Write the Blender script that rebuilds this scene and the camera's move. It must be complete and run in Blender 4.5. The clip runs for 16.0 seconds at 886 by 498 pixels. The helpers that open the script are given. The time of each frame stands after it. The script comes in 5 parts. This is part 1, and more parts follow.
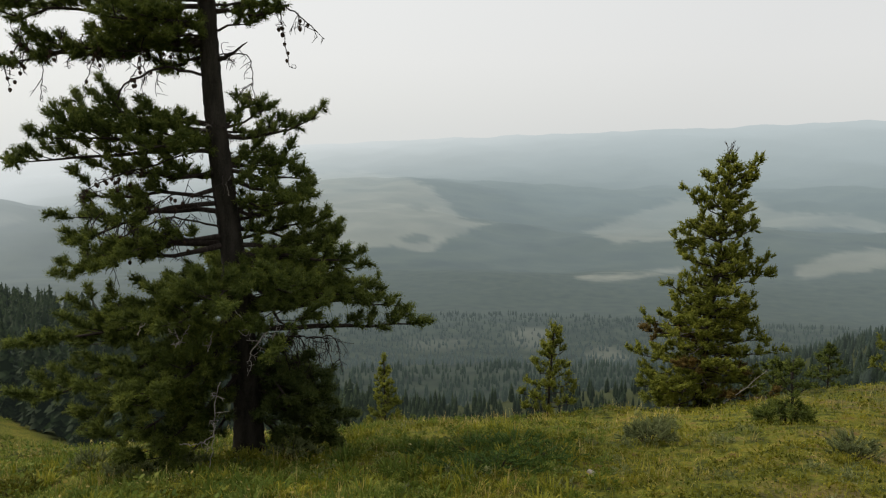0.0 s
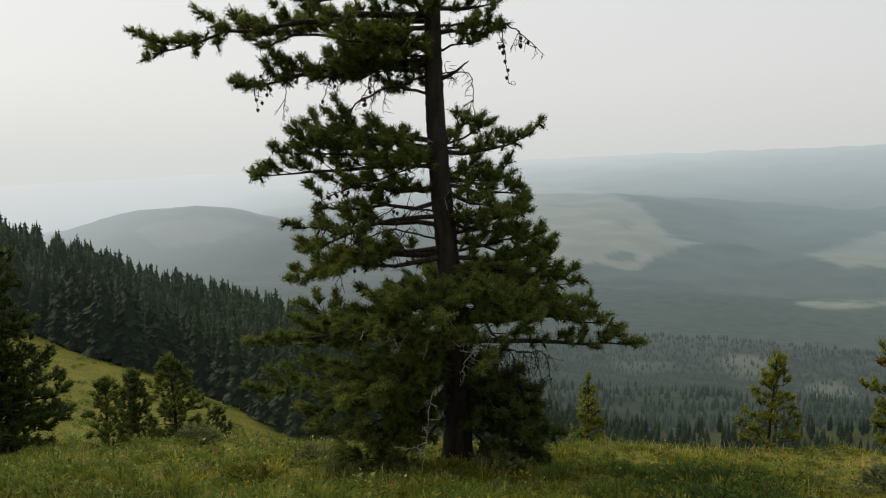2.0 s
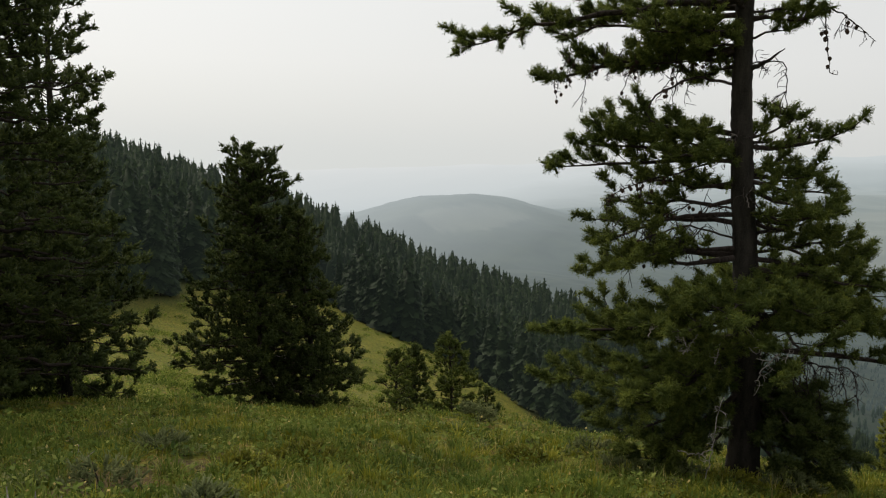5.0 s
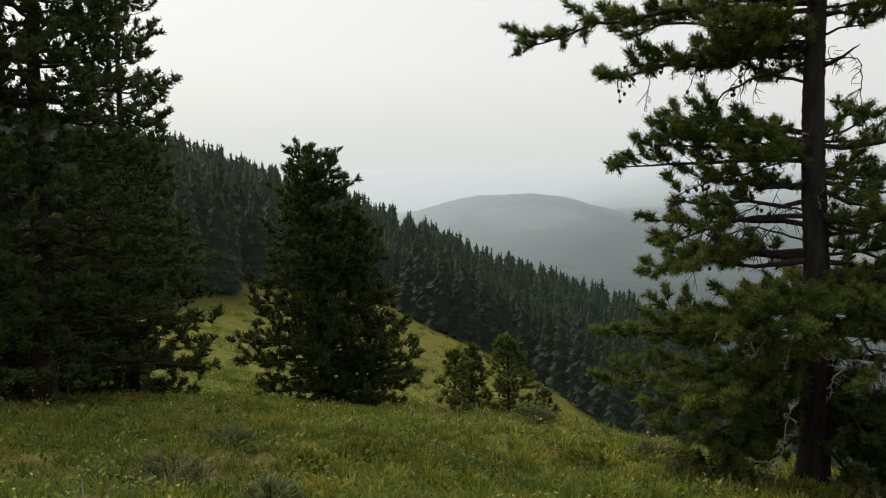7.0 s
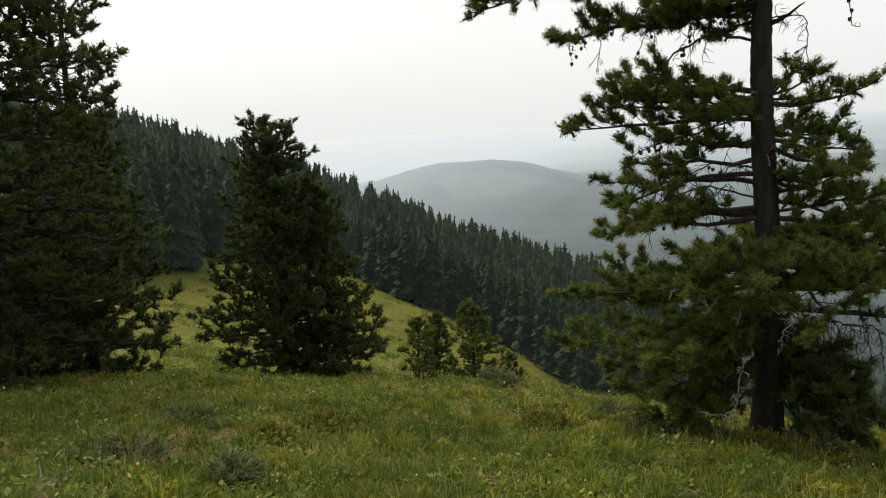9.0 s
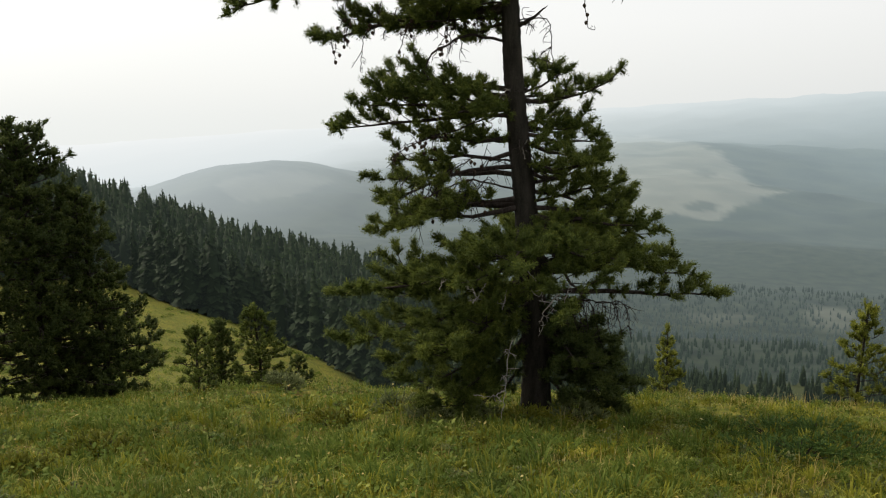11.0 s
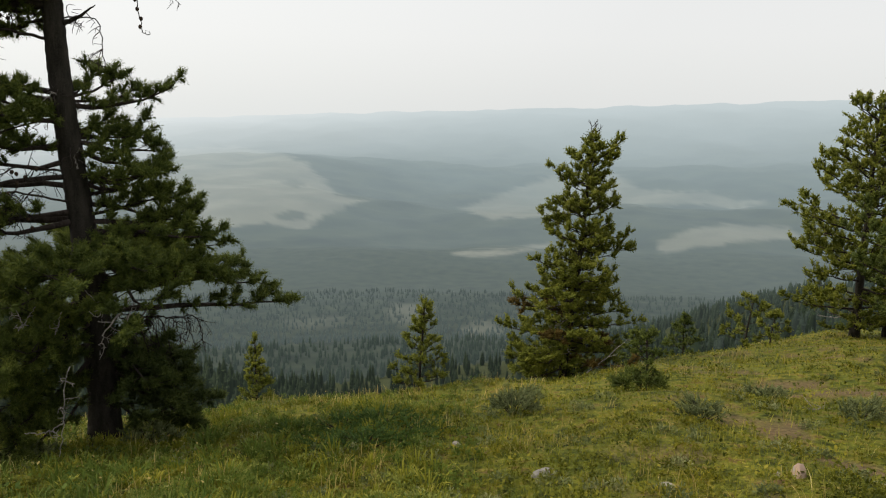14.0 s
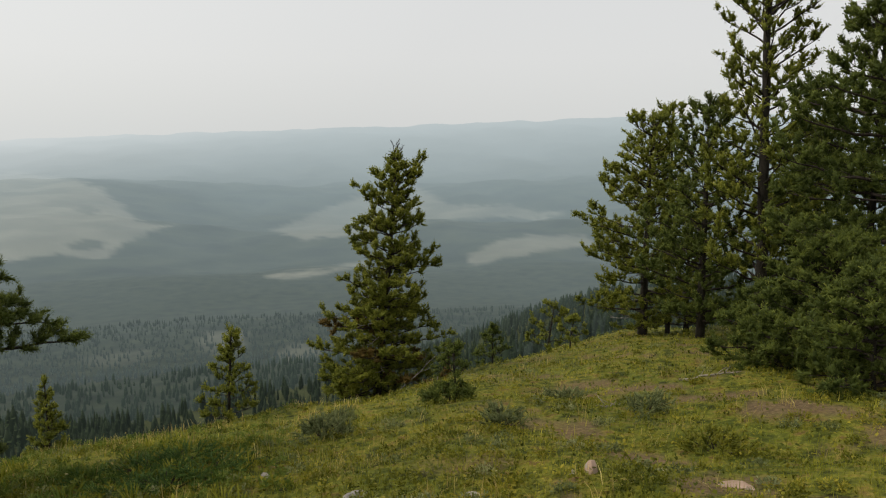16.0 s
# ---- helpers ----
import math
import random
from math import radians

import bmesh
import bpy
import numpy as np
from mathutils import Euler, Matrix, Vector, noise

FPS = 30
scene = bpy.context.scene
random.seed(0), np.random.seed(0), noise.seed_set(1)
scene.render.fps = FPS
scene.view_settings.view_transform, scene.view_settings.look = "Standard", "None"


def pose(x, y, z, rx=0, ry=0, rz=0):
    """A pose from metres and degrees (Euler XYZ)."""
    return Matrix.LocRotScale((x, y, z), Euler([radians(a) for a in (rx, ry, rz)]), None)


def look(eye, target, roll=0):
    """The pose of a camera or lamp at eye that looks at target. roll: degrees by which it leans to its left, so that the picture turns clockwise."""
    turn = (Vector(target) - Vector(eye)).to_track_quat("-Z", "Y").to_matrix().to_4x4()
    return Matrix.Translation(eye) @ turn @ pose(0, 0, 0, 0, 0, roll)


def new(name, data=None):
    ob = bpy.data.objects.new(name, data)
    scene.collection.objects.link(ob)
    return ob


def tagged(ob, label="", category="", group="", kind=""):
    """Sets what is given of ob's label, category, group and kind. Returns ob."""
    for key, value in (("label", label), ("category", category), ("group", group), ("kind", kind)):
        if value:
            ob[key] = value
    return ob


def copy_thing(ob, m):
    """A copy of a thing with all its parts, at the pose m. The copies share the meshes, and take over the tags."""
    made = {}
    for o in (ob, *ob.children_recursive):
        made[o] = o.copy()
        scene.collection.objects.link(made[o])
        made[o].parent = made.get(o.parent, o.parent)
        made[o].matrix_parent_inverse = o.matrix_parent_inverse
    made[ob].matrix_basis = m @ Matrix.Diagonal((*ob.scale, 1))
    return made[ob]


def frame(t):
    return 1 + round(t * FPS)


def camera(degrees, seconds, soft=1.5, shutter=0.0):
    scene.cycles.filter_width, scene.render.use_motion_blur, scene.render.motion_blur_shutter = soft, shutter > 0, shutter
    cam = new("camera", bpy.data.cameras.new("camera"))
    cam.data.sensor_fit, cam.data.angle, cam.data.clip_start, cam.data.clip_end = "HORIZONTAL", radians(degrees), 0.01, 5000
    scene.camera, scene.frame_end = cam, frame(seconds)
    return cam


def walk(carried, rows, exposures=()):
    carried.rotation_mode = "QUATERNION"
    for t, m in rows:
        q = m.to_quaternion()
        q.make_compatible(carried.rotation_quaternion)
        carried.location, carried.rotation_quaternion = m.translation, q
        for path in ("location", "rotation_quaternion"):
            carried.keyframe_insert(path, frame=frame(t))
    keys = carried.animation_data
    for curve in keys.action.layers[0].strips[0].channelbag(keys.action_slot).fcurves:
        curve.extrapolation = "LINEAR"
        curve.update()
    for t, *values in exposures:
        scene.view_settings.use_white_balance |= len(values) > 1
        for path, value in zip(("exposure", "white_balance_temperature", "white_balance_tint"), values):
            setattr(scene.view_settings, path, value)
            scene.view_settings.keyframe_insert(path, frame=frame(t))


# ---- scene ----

cam = camera(57.49, 16.0, soft=1.2)
PATH = [
    (0, -0.0379, -0.0217, 1.6569, 1.619, -7.306, -0.057),
    (0.5, -0.0522, -0.0081, 1.6562, 6.193, -6.131, -0.825),
    (1, -0.0772, -0.0062, 1.6579, 10.050, -5.567, -0.760),
    (1.5, -0.1098, -0.0074, 1.6510, 13.025, -5.938, -0.217),
    (2, -0.1431, -0.0152, 1.6575, 16.058, -6.217, 0.002),
    (2.5, -0.1812, -0.0216, 1.6578, 19.019, -6.305, 0.493),
    (3, -0.2097, -0.0316, 1.6542, 21.810, -6.553, 0.587),
    (3.5, -0.2425, -0.0532, 1.6518, 25.375, -7.014, 1.034),
    (4, -0.2723, -0.0784, 1.6522, 28.757, -6.892, 1.404),
    (4.5, -0.2950, -0.1147, 1.6492, 32.729, -6.946, 1.318),
    (4.7, -0.3010, -0.1195, 1.6494, 33.800, -6.990, 1.310),
    (6.8, -0.3500, -0.1414, 1.6600, 39.120, -6.770, 1.100),
    (7, -0.3527, -0.1414, 1.6602, 39.143, -7.090, 1.051),
    (7.5, -0.3648, -0.1406, 1.6519, 39.799, -8.735, -0.541),
    (8, -0.3342, -0.1179, 1.6618, 39.510, -9.482, -0.536),
    (8.2, -0.3250, -0.1115, 1.6615, 39.140, -9.440, -0.450),
    (10.3, -0.2520, -0.0779, 1.6441, 28.780, -9.600, -0.980),
    (10.5, -0.2336, -0.0676, 1.6435, 27.096, -9.610, -1.046),
    (11, -0.1754, -0.0347, 1.6432, 21.401, -9.571, -1.075),
    (11.5, -0.1371, -0.0288, 1.6352, 16.130, -9.550, -0.795),
    (12, -0.0956, -0.0248, 1.6351, 11.750, -9.159, -0.507),
    (12.5, -0.0461, -0.0007, 1.6308, 6.934, -9.405, -0.112),
    (13, -0.0141, 0.0000, 1.6372, 2.082, -9.012, 0.066),
    (13.5, 0.0223, 0.0011, 1.6404, -2.298, -9.121, 0.547),
    (14, 0.0626, 0.0086, 1.6415, -7.176, -8.893, 0.832),
    (14.5, 0.0845, 0.0051, 1.6466, -11.540, -8.503, 0.510),
    (15, 0.1107, -0.0016, 1.6499, -14.446, -7.916, 0.379),
    (15.5, 0.1367, -0.0053, 1.6592, -17.439, -7.791, 0.239),
    (16, 0.1680, -0.0212, 1.6702, -20.424, -7.484, -0.038),
]
walk(cam, [(t, pose(x, y, z, 0, 0, yaw) @ pose(0, 0, 0, 90 + pitch) @ pose(0, 0, 0, 0, 0, roll)) for t, x, y, z, yaw, pitch, roll in PATH],
     [(0.0, .14), (1.0, .02), (4.5, .02), (7.0, .08), (7.5, .03), (8.0, 0.30), (10.5, .33), (12.5, .37), (13.5, .36), (14.5, 0.19), (16.0, .08)])

# ---------------------------------------------------------------- world and sun (a hazy, smoky day)
SUN_TURN, SUN_HIGH = 78.0, 50.0   # bearing to the left of +y, degrees above the horizon
world = bpy.data.worlds.new("smoky_sky")
scene.world = world
world.use_nodes = True
wn, wl = world.node_tree.nodes, world.node_tree.links
wn.clear()
w_out, w_bg, w_add = wn.new("ShaderNodeOutputWorld"), wn.new("ShaderNodeBackground"), wn.new("ShaderNodeAddShader")
w_smoke, w_sky = wn.new("ShaderNodeBackground"), wn.new("ShaderNodeTexSky")
w_sky.sky_type, w_sky.sun_disc = "NISHITA", False
w_sky.sun_elevation, w_sky.sun_rotation = radians(SUN_HIGH), radians(-SUN_TURN)
w_sky.air_density, w_sky.dust_density = 1.0, 4.0
w_bg.inputs["Strength"].default_value = 0.012
wl.new(w_sky.outputs[0], w_bg.inputs["Color"])
# the smoke layer: pale grey, brighter towards the veiled sun, duller at the skyline
w_geo, w_dot, w_ramp = wn.new("ShaderNodeTexCoord"), wn.new("ShaderNodeVectorMath"), wn.new("ShaderNodeValToRGB")
w_dot.operation = "DOT_PRODUCT"
sun_way = Vector((-math.sin(radians(SUN_TURN)) * math.cos(radians(SUN_HIGH)), math.cos(radians(SUN_TURN)) * math.cos(radians(SUN_HIGH)), math.sin(radians(SUN_HIGH))))
w_dot.inputs[1].default_value = sun_way
wl.new(w_geo.outputs["Generated"], w_dot.inputs[0])
wl.new(w_dot.outputs["Value"], w_ramp.inputs["Fac"])
w_ramp.color_ramp.elements[0].position, w_ramp.color_ramp.elements[0].color = 0.0, (.70, .70, .69, 1)
w_ramp.color_ramp.elements[1].position, w_ramp.color_ramp.elements[1].color = 1.0, (.99, .985, .95, 1)
mid = w_ramp.color_ramp.elements.new(.55)
mid.color = (.80, .80, .78, 1)
w_sep, w_low, w_mix = wn.new("ShaderNodeSeparateXYZ"), wn.new("ShaderNodeMapRange"), wn.new("ShaderNodeMix")
w_mix.data_type, w_mix.blend_type = "RGBA", "MULTIPLY"
wl.new(w_geo.outputs["Generated"], w_sep.inputs[0])
wl.new(w_sep.outputs["Z"], w_low.inputs["Value"])
for key, value in (("From Min", -.02), ("From Max", .10), ("To Min", 1), ("To Max", 0)):
    w_low.inputs[key].default_value = value
wl.new(w_low.outputs[0], w_mix.inputs["Factor"])
wl.new(w_ramp.outputs[0], w_mix.inputs["A"])
w_mix.inputs["B"].default_value = (.90, .925, .925, 1)
wl.new(w_mix.outputs["Result"], w_smoke.inputs["Color"])
w_smoke.inputs["Strength"].default_value = 0.93
wl.new(w_bg.outputs[0], w_add.inputs[0])
wl.new(w_smoke.outputs[0], w_add.inputs[1])
wl.new(w_add.outputs[0], w_out.inputs["Surface"])

sun = new("sun", bpy.data.lights.new("sun", "SUN"))
sun.data.energy, sun.data.angle, sun.data.color = 2.4, radians(30), (1.0, .91, .74)
sun.matrix_world = look(sun_way * 60, (0, 0, 0))

# ---------------------------------------------------------------- materials


def shade(name, rough=.8):
    m = bpy.data.materials.new(name)
    m.use_nodes = True
    n, l = m.node_tree.nodes, m.node_tree.links
    b = n["Principled BSDF"]
    b.inputs["Roughness"].default_value = rough
    b.inputs["Specular IOR Level"].default_value = .12
    return m, n, l, b


def grain(n, l, size, detail=4.0, stretch=None):
    g, t = n.new("ShaderNodeTexNoise"), n.new("ShaderNodeTexCoord")
    g.inputs["Scale"].default_value, g.inputs["Detail"].default_value = size, detail
    if stretch:
        p = n.new("ShaderNodeMapping")
        p.inputs["Scale"].default_value = stretch
        l.new(t.outputs["Object"], p.inputs[0])
        l.new(p.outputs[0], g.inputs["Vector"])
    else:
        l.new(t.outputs["Object"], g.inputs["Vector"])
    return g.outputs["Fac"]


def ramp(n, l, fac, *stops):
    r = n.new("ShaderNodeValToRGB")
    e = r.color_ramp.elements
    e[0].position, e[0].color = stops[0][0], (*stops[0][1], 1)
    e[1].position, e[1].color = stops[-1][0], (*stops[-1][1], 1)
    for at, c in stops[1:-1]:
        e.new(at).color = (*c, 1)
    l.new(fac, r.inputs[0])
    return r.outputs[0]


def blend(n, l, fac, a, b, kind="MIX"):
    x = n.new("ShaderNodeMix")
    x.data_type, x.blend_type = "RGBA", kind
    for slot, v in (("Factor", fac), ("A", a), ("B", b)):
        if isinstance(v, (int, float)):
            x.inputs[slot].default_value = v
        elif isinstance(v, tuple):
            x.inputs[slot].default_value = (*v, 1)
        else:
            l.new(v, x.inputs[slot])
    return x.outputs["Result"]


def attr(n, name):
    a = n.new("ShaderNodeAttribute")
    a.attribute_name = name
    return a.outputs["Fac"]


def bump(n, l, b, fac, strength, distance):
    u = n.new("ShaderNodeBump")
    u.inputs["Strength"].default_value, u.inputs["Distance"].default_value = strength, distance
    l.new(fac, u.inputs["Height"])
    l.new(u.outputs[0], b.inputs["Normal"])


def leafy(name, dark, middle, light, thin=.4, rough=.65, patch=1.3):
    """Foliage: the tone attribute tells old leaf from young and paints inner shade as low tones, a broad noise shifts
    whole patches; light passes through.
    """
    m, n, l, b = shade(name, rough)
    col = ramp(n, l, attr(n, "tone"), (0, dark), (.55, middle), (1, light))
    wide = ramp(n, l, grain(n, l, patch, 2), (.3, (.72, .76, .72)), (.7, (1.25, 1.2, 1.05)))
    col = blend(n, l, 1.0, col, wide, "MULTIPLY")
    l.new(col, b.inputs["Base Color"])
    t, x = n.new("ShaderNodeBsdfTranslucent"), n.new("ShaderNodeMixShader")
    l.new(col, t.inputs["Color"])
    x.inputs[0].default_value = thin
    l.new(b.outputs[0], x.inputs[1])
    l.new(t.outputs[0], x.inputs[2])
    l.new(x.outputs[0], n["Material Output"].inputs["Surface"])
    return m


def bark(name, dark, light, size=9.0):
    m, n, l, b = shade(name, .92)
    plates = grain(n, l, size, 6, (1, 1, .28))
    fine = grain(n, l, size * 7, 3)
    col = ramp(n, l, plates, (.34, dark), (.66, light))
    col = blend(n, l, .5, col, ramp(n, l, fine, (.3, dark), (.8, light)), "MIX")
    l.new(col, b.inputs["Base Color"])
    bump(n, l, b, plates, .9, .03)
    return m


NEEDLES = leafy("pine_needles", (.034, .046, .013), (.094, .122, .027), (.225, .245, .05))
# yellow-green of young pines; on the crest stand it paints in sunlight
NEEDLES_YOUNG_SUNLIT = leafy("young_and_sunlit_pine_needles", (.062, .076, .014), (.175, .192, .030), (.35, .34, .06))
# darker copy of the pine needles: shade and backlight put into the colour
NEEDLES_DIM = leafy("shaded_pine_needles", (.026, .038, .013), (.060, .080, .022), (.125, .145, .038))
NEEDLES_BROWN = leafy("dead_brown_needles", (.06, .044, .014), (.12, .082, .024), (.19, .13, .038))
BARK = bark("grey_brown_pine_bark", (.009, .008, .006), (.052, .046, .037), 14.0)
TWIG = bark("dark_twig_bark", (.018, .014, .012), (.06, .048, .040), 30)
DEADWOOD = bark("bleached_dead_wood", (.12, .105, .095), (.33, .30, .27), 25)
GRASS = leafy("meadow_grass", (.086, .106, .012), (.232, .234, .027), (.46, .41, .085), .35, .7, .6)
GRASS_GREEN = leafy("green_grass", (.050, .086, .014), (.122, .165, .030), (.28, .30, .08), .35, .7, .6)
STRAW = leafy("dry_grass", (.26, .20, .07), (.42, .34, .13), (.58, .50, .25), .35, .7, .6)
COVER = leafy("low_mat_leaves", (.044, .058, .007), (.140, .140, .014), (.26, .225, .03), .25, .6, .9)
JUNIPER = leafy("juniper_scales", (.030, .060, .014), (.070, .120, .028), (.15, .20, .05), .2, .7, 3)
SAGE = leafy("sage_leaves", (.075, .095, .040), (.145, .165, .075), (.26, .27, .14), .25, .8, 3)
CONE = bark("pine_cone", (.03, .02, .014), (.09, .06, .04), 60)


def stone(name, dark, light):
    m, n, l, b = shade(name, .85)
    g = grain(n, l, 6, 6)
    col = ramp(n, l, g, (.3, dark), (.7, light))
    lichen = ramp(n, l, grain(n, l, 23, 3), (.58, (0, 0, 0)), (.66, (1, 1, 1)))
    col = blend(n, l, lichen, col, (.22, .22, .18))
    l.new(col, b.inputs["Base Color"])
    bump(n, l, b, grain(n, l, 30, 5), .5, .01)
    return m


ROCK_GREY = stone("grey_stone", (.15, .14, .13), (.30, .28, .26))
ROCK_WARM = stone("warm_sandstone", (.22, .15, .11), (.42, .31, .24))
ROCK_PALE = stone("pale_stone", (.20, .18, .15), (.36, .33, .28))


def ground_material():
    """Meadow soil and moss: thatch, green mat, bare earth where the soil attribute says so, needle litter under woods."""
    m, n, l, b = shade("meadow_ground", .95)
    fine, mid_, wide = grain(n, l, 26, 5), grain(n, l, 5.5, 5), grain(n, l, .45, 3)
    col = ramp(n, l, mid_, (.30, (.022, .028, .006)), (.42, (.066, .078, .012)), (.50, (.112, .122, .018)), (.60, (.155, .135, .028)), (.68, (.105, .068, .030)), (.78, (.11, .12, .018)))
    col = blend(n, l, 1.0, col, ramp(n, l, fine, (.25, (.55, .55, .5)), (.75, (1.3, 1.28, 1.2))), "MULTIPLY")
    col = blend(n, l, 1.0, col, ramp(n, l, wide, (.35, (.8, .88, .75)), (.65, (1.15, 1.08, 1.0))), "MULTIPLY")
    earth = ramp(n, l, fine, (.3, (.066, .044, .024)), (.7, (.165, .112, .066)))
    col = blend(n, l, attr(n, "soil"), col, earth)
    litter = ramp(n, l, fine, (.3, (.022, .030, .012)), (.7, (.050, .058, .026)))
    col = blend(n, l, attr(n, "woods"), col, litter)
    l.new(col, b.inputs["Base Color"])
    bump(n, l, b, fine, .8, .03)
    return m


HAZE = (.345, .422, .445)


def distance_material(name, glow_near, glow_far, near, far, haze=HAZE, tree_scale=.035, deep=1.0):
    """The far land as a glowing backdrop: woods and clearings, with kilometres of lit smoke painted over them as
    emission by distance.
    """
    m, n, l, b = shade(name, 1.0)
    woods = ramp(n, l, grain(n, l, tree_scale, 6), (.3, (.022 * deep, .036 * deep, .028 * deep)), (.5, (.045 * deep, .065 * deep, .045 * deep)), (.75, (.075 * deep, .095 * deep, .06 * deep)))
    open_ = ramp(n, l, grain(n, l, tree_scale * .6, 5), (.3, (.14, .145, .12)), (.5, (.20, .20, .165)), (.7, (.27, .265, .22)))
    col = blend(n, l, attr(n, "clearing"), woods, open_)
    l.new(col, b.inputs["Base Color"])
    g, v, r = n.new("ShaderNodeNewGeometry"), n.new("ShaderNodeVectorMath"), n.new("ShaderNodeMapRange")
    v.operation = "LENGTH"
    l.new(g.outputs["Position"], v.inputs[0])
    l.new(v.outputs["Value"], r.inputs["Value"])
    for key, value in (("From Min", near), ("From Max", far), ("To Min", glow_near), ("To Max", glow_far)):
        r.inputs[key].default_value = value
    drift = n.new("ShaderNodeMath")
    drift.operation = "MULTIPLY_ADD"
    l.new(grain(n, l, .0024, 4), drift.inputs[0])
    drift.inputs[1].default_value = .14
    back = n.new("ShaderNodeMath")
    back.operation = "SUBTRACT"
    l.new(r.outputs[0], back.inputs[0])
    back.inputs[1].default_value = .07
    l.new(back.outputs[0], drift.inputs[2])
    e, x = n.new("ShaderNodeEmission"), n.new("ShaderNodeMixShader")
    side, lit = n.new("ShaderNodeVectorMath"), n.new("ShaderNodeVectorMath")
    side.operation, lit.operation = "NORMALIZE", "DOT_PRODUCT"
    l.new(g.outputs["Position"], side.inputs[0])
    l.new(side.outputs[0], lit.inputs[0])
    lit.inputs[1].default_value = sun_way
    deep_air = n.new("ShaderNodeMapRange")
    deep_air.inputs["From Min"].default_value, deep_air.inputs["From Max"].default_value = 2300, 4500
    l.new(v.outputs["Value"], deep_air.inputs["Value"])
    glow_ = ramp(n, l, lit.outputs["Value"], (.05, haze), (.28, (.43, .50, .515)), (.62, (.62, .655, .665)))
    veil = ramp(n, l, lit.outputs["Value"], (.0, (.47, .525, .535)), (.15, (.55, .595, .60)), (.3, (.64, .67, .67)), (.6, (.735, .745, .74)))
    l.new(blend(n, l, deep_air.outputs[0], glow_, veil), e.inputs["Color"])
    # more glow towards the sun, painting smoke that scatters light forward
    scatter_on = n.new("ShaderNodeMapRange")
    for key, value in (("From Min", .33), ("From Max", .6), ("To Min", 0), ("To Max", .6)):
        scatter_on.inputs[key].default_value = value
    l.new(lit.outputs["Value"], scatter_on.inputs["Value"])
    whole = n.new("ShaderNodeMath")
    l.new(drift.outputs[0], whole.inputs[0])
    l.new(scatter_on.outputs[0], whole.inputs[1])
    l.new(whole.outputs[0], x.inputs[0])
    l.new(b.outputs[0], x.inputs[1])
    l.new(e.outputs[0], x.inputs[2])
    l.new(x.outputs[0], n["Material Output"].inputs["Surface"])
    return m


MEADOW = ground_material()
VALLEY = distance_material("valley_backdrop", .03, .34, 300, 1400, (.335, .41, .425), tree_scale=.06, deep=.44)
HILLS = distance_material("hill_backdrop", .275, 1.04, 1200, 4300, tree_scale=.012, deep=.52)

# ---------------------------------------------------------------- mesh helpers


def mesh_object(name, verts, tris, material, parent=None, smooth_faces=False, tones=None, label="", extra=None):
    me = bpy.data.meshes.new(name)
    verts, tris = np.asarray(verts, np.float32).reshape(-1, 3), np.asarray(tris, np.int32).reshape(-1, 3)
    me.vertices.add(len(verts))
    me.vertices.foreach_set("co", verts.ravel())
    me.loops.add(tris.size)
    me.loops.foreach_set("vertex_index", tris.ravel())
    me.polygons.add(len(tris))
    me.polygons.foreach_set("loop_start", np.arange(0, tris.size, 3, dtype=np.int32))
    if smooth_faces:
        me.polygons.foreach_set("use_smooth", np.ones(len(tris), bool))
    for key, values in {**({"tone": tones} if tones is not None else {}), **(extra or {})}.items():
        me.attributes.new(key, "FLOAT", "POINT").data.foreach_set("value", np.asarray(values, np.float32))
    me.update(calc_edges=True)
    me.validate()
    me.materials.append(material)
    ob = new(name, me)
    if parent:
        ob.parent = parent
    if label:
        ob["label"] = label
    return ob


class Bits:
    """Gathers triangles of one mesh."""

    def __init__(self):
        self.v, self.t, self.tone, self.count = [], [], [], 0

    def add(self, v, t, tone=None):
        v = np.asarray(v, float).reshape(-1, 3)
        self.v.append(v)
        self.t.append(np.asarray(t, int).reshape(-1, 3) + self.count)
        self.tone.append(np.full(len(v), .5) if tone is None else np.asarray(tone, float))
        self.count += len(v)

    def make(self, name, material, parent=None, **more):
        if not self.v:
            return None
        return mesh_object(name, np.concatenate(self.v), np.concatenate(self.t), material, parent, tones=np.concatenate(self.tone), **more)


def tube(bits, points, radii, sides=5, rough=0.0, rng=None, close=True):
    p, r = np.asarray(points, float), np.asarray(radii, float)
    way = np.gradient(p, axis=0)
    way /= np.linalg.norm(way, axis=1, keepdims=True) + 1e-9
    side = np.cross(way, (0.31, 0.17, 0.93) if abs(way[:, 2]).mean() < .8 else (1.0, .1, 0))
    side /= np.linalg.norm(side, axis=1, keepdims=True) + 1e-9
    up = np.cross(way, side)
    a = np.linspace(0, 2 * np.pi, sides, endpoint=False)
    rad = r[:, None] * np.ones(sides)
    if rough and rng is not None:
        rad = rad * (1 + rough * rng.uniform(-1, 1, rad.shape))
    v = p[:, None] + rad[..., None] * (np.cos(a)[None, :, None] * side[:, None] + np.sin(a)[None, :, None] * up[:, None])
    n = len(p)
    i, j = np.meshgrid(np.arange(n - 1), np.arange(sides), indexing="ij")
    q, k = i * sides + j, i * sides + (j + 1) % sides
    t = np.concatenate([np.stack([q, k, k + sides], -1).reshape(-1, 3), np.stack([q, k + sides, q + sides], -1).reshape(-1, 3)])
    if close:
        cap = (n - 1) * sides
        t = np.concatenate([t, [[cap, cap + x, cap + x + 1] for x in range(1, sides - 1)]])
    bits.add(v.reshape(-1, 3), t)


def unit(v):
    return v / (np.linalg.norm(v, axis=-1, keepdims=True) + 1e-9)


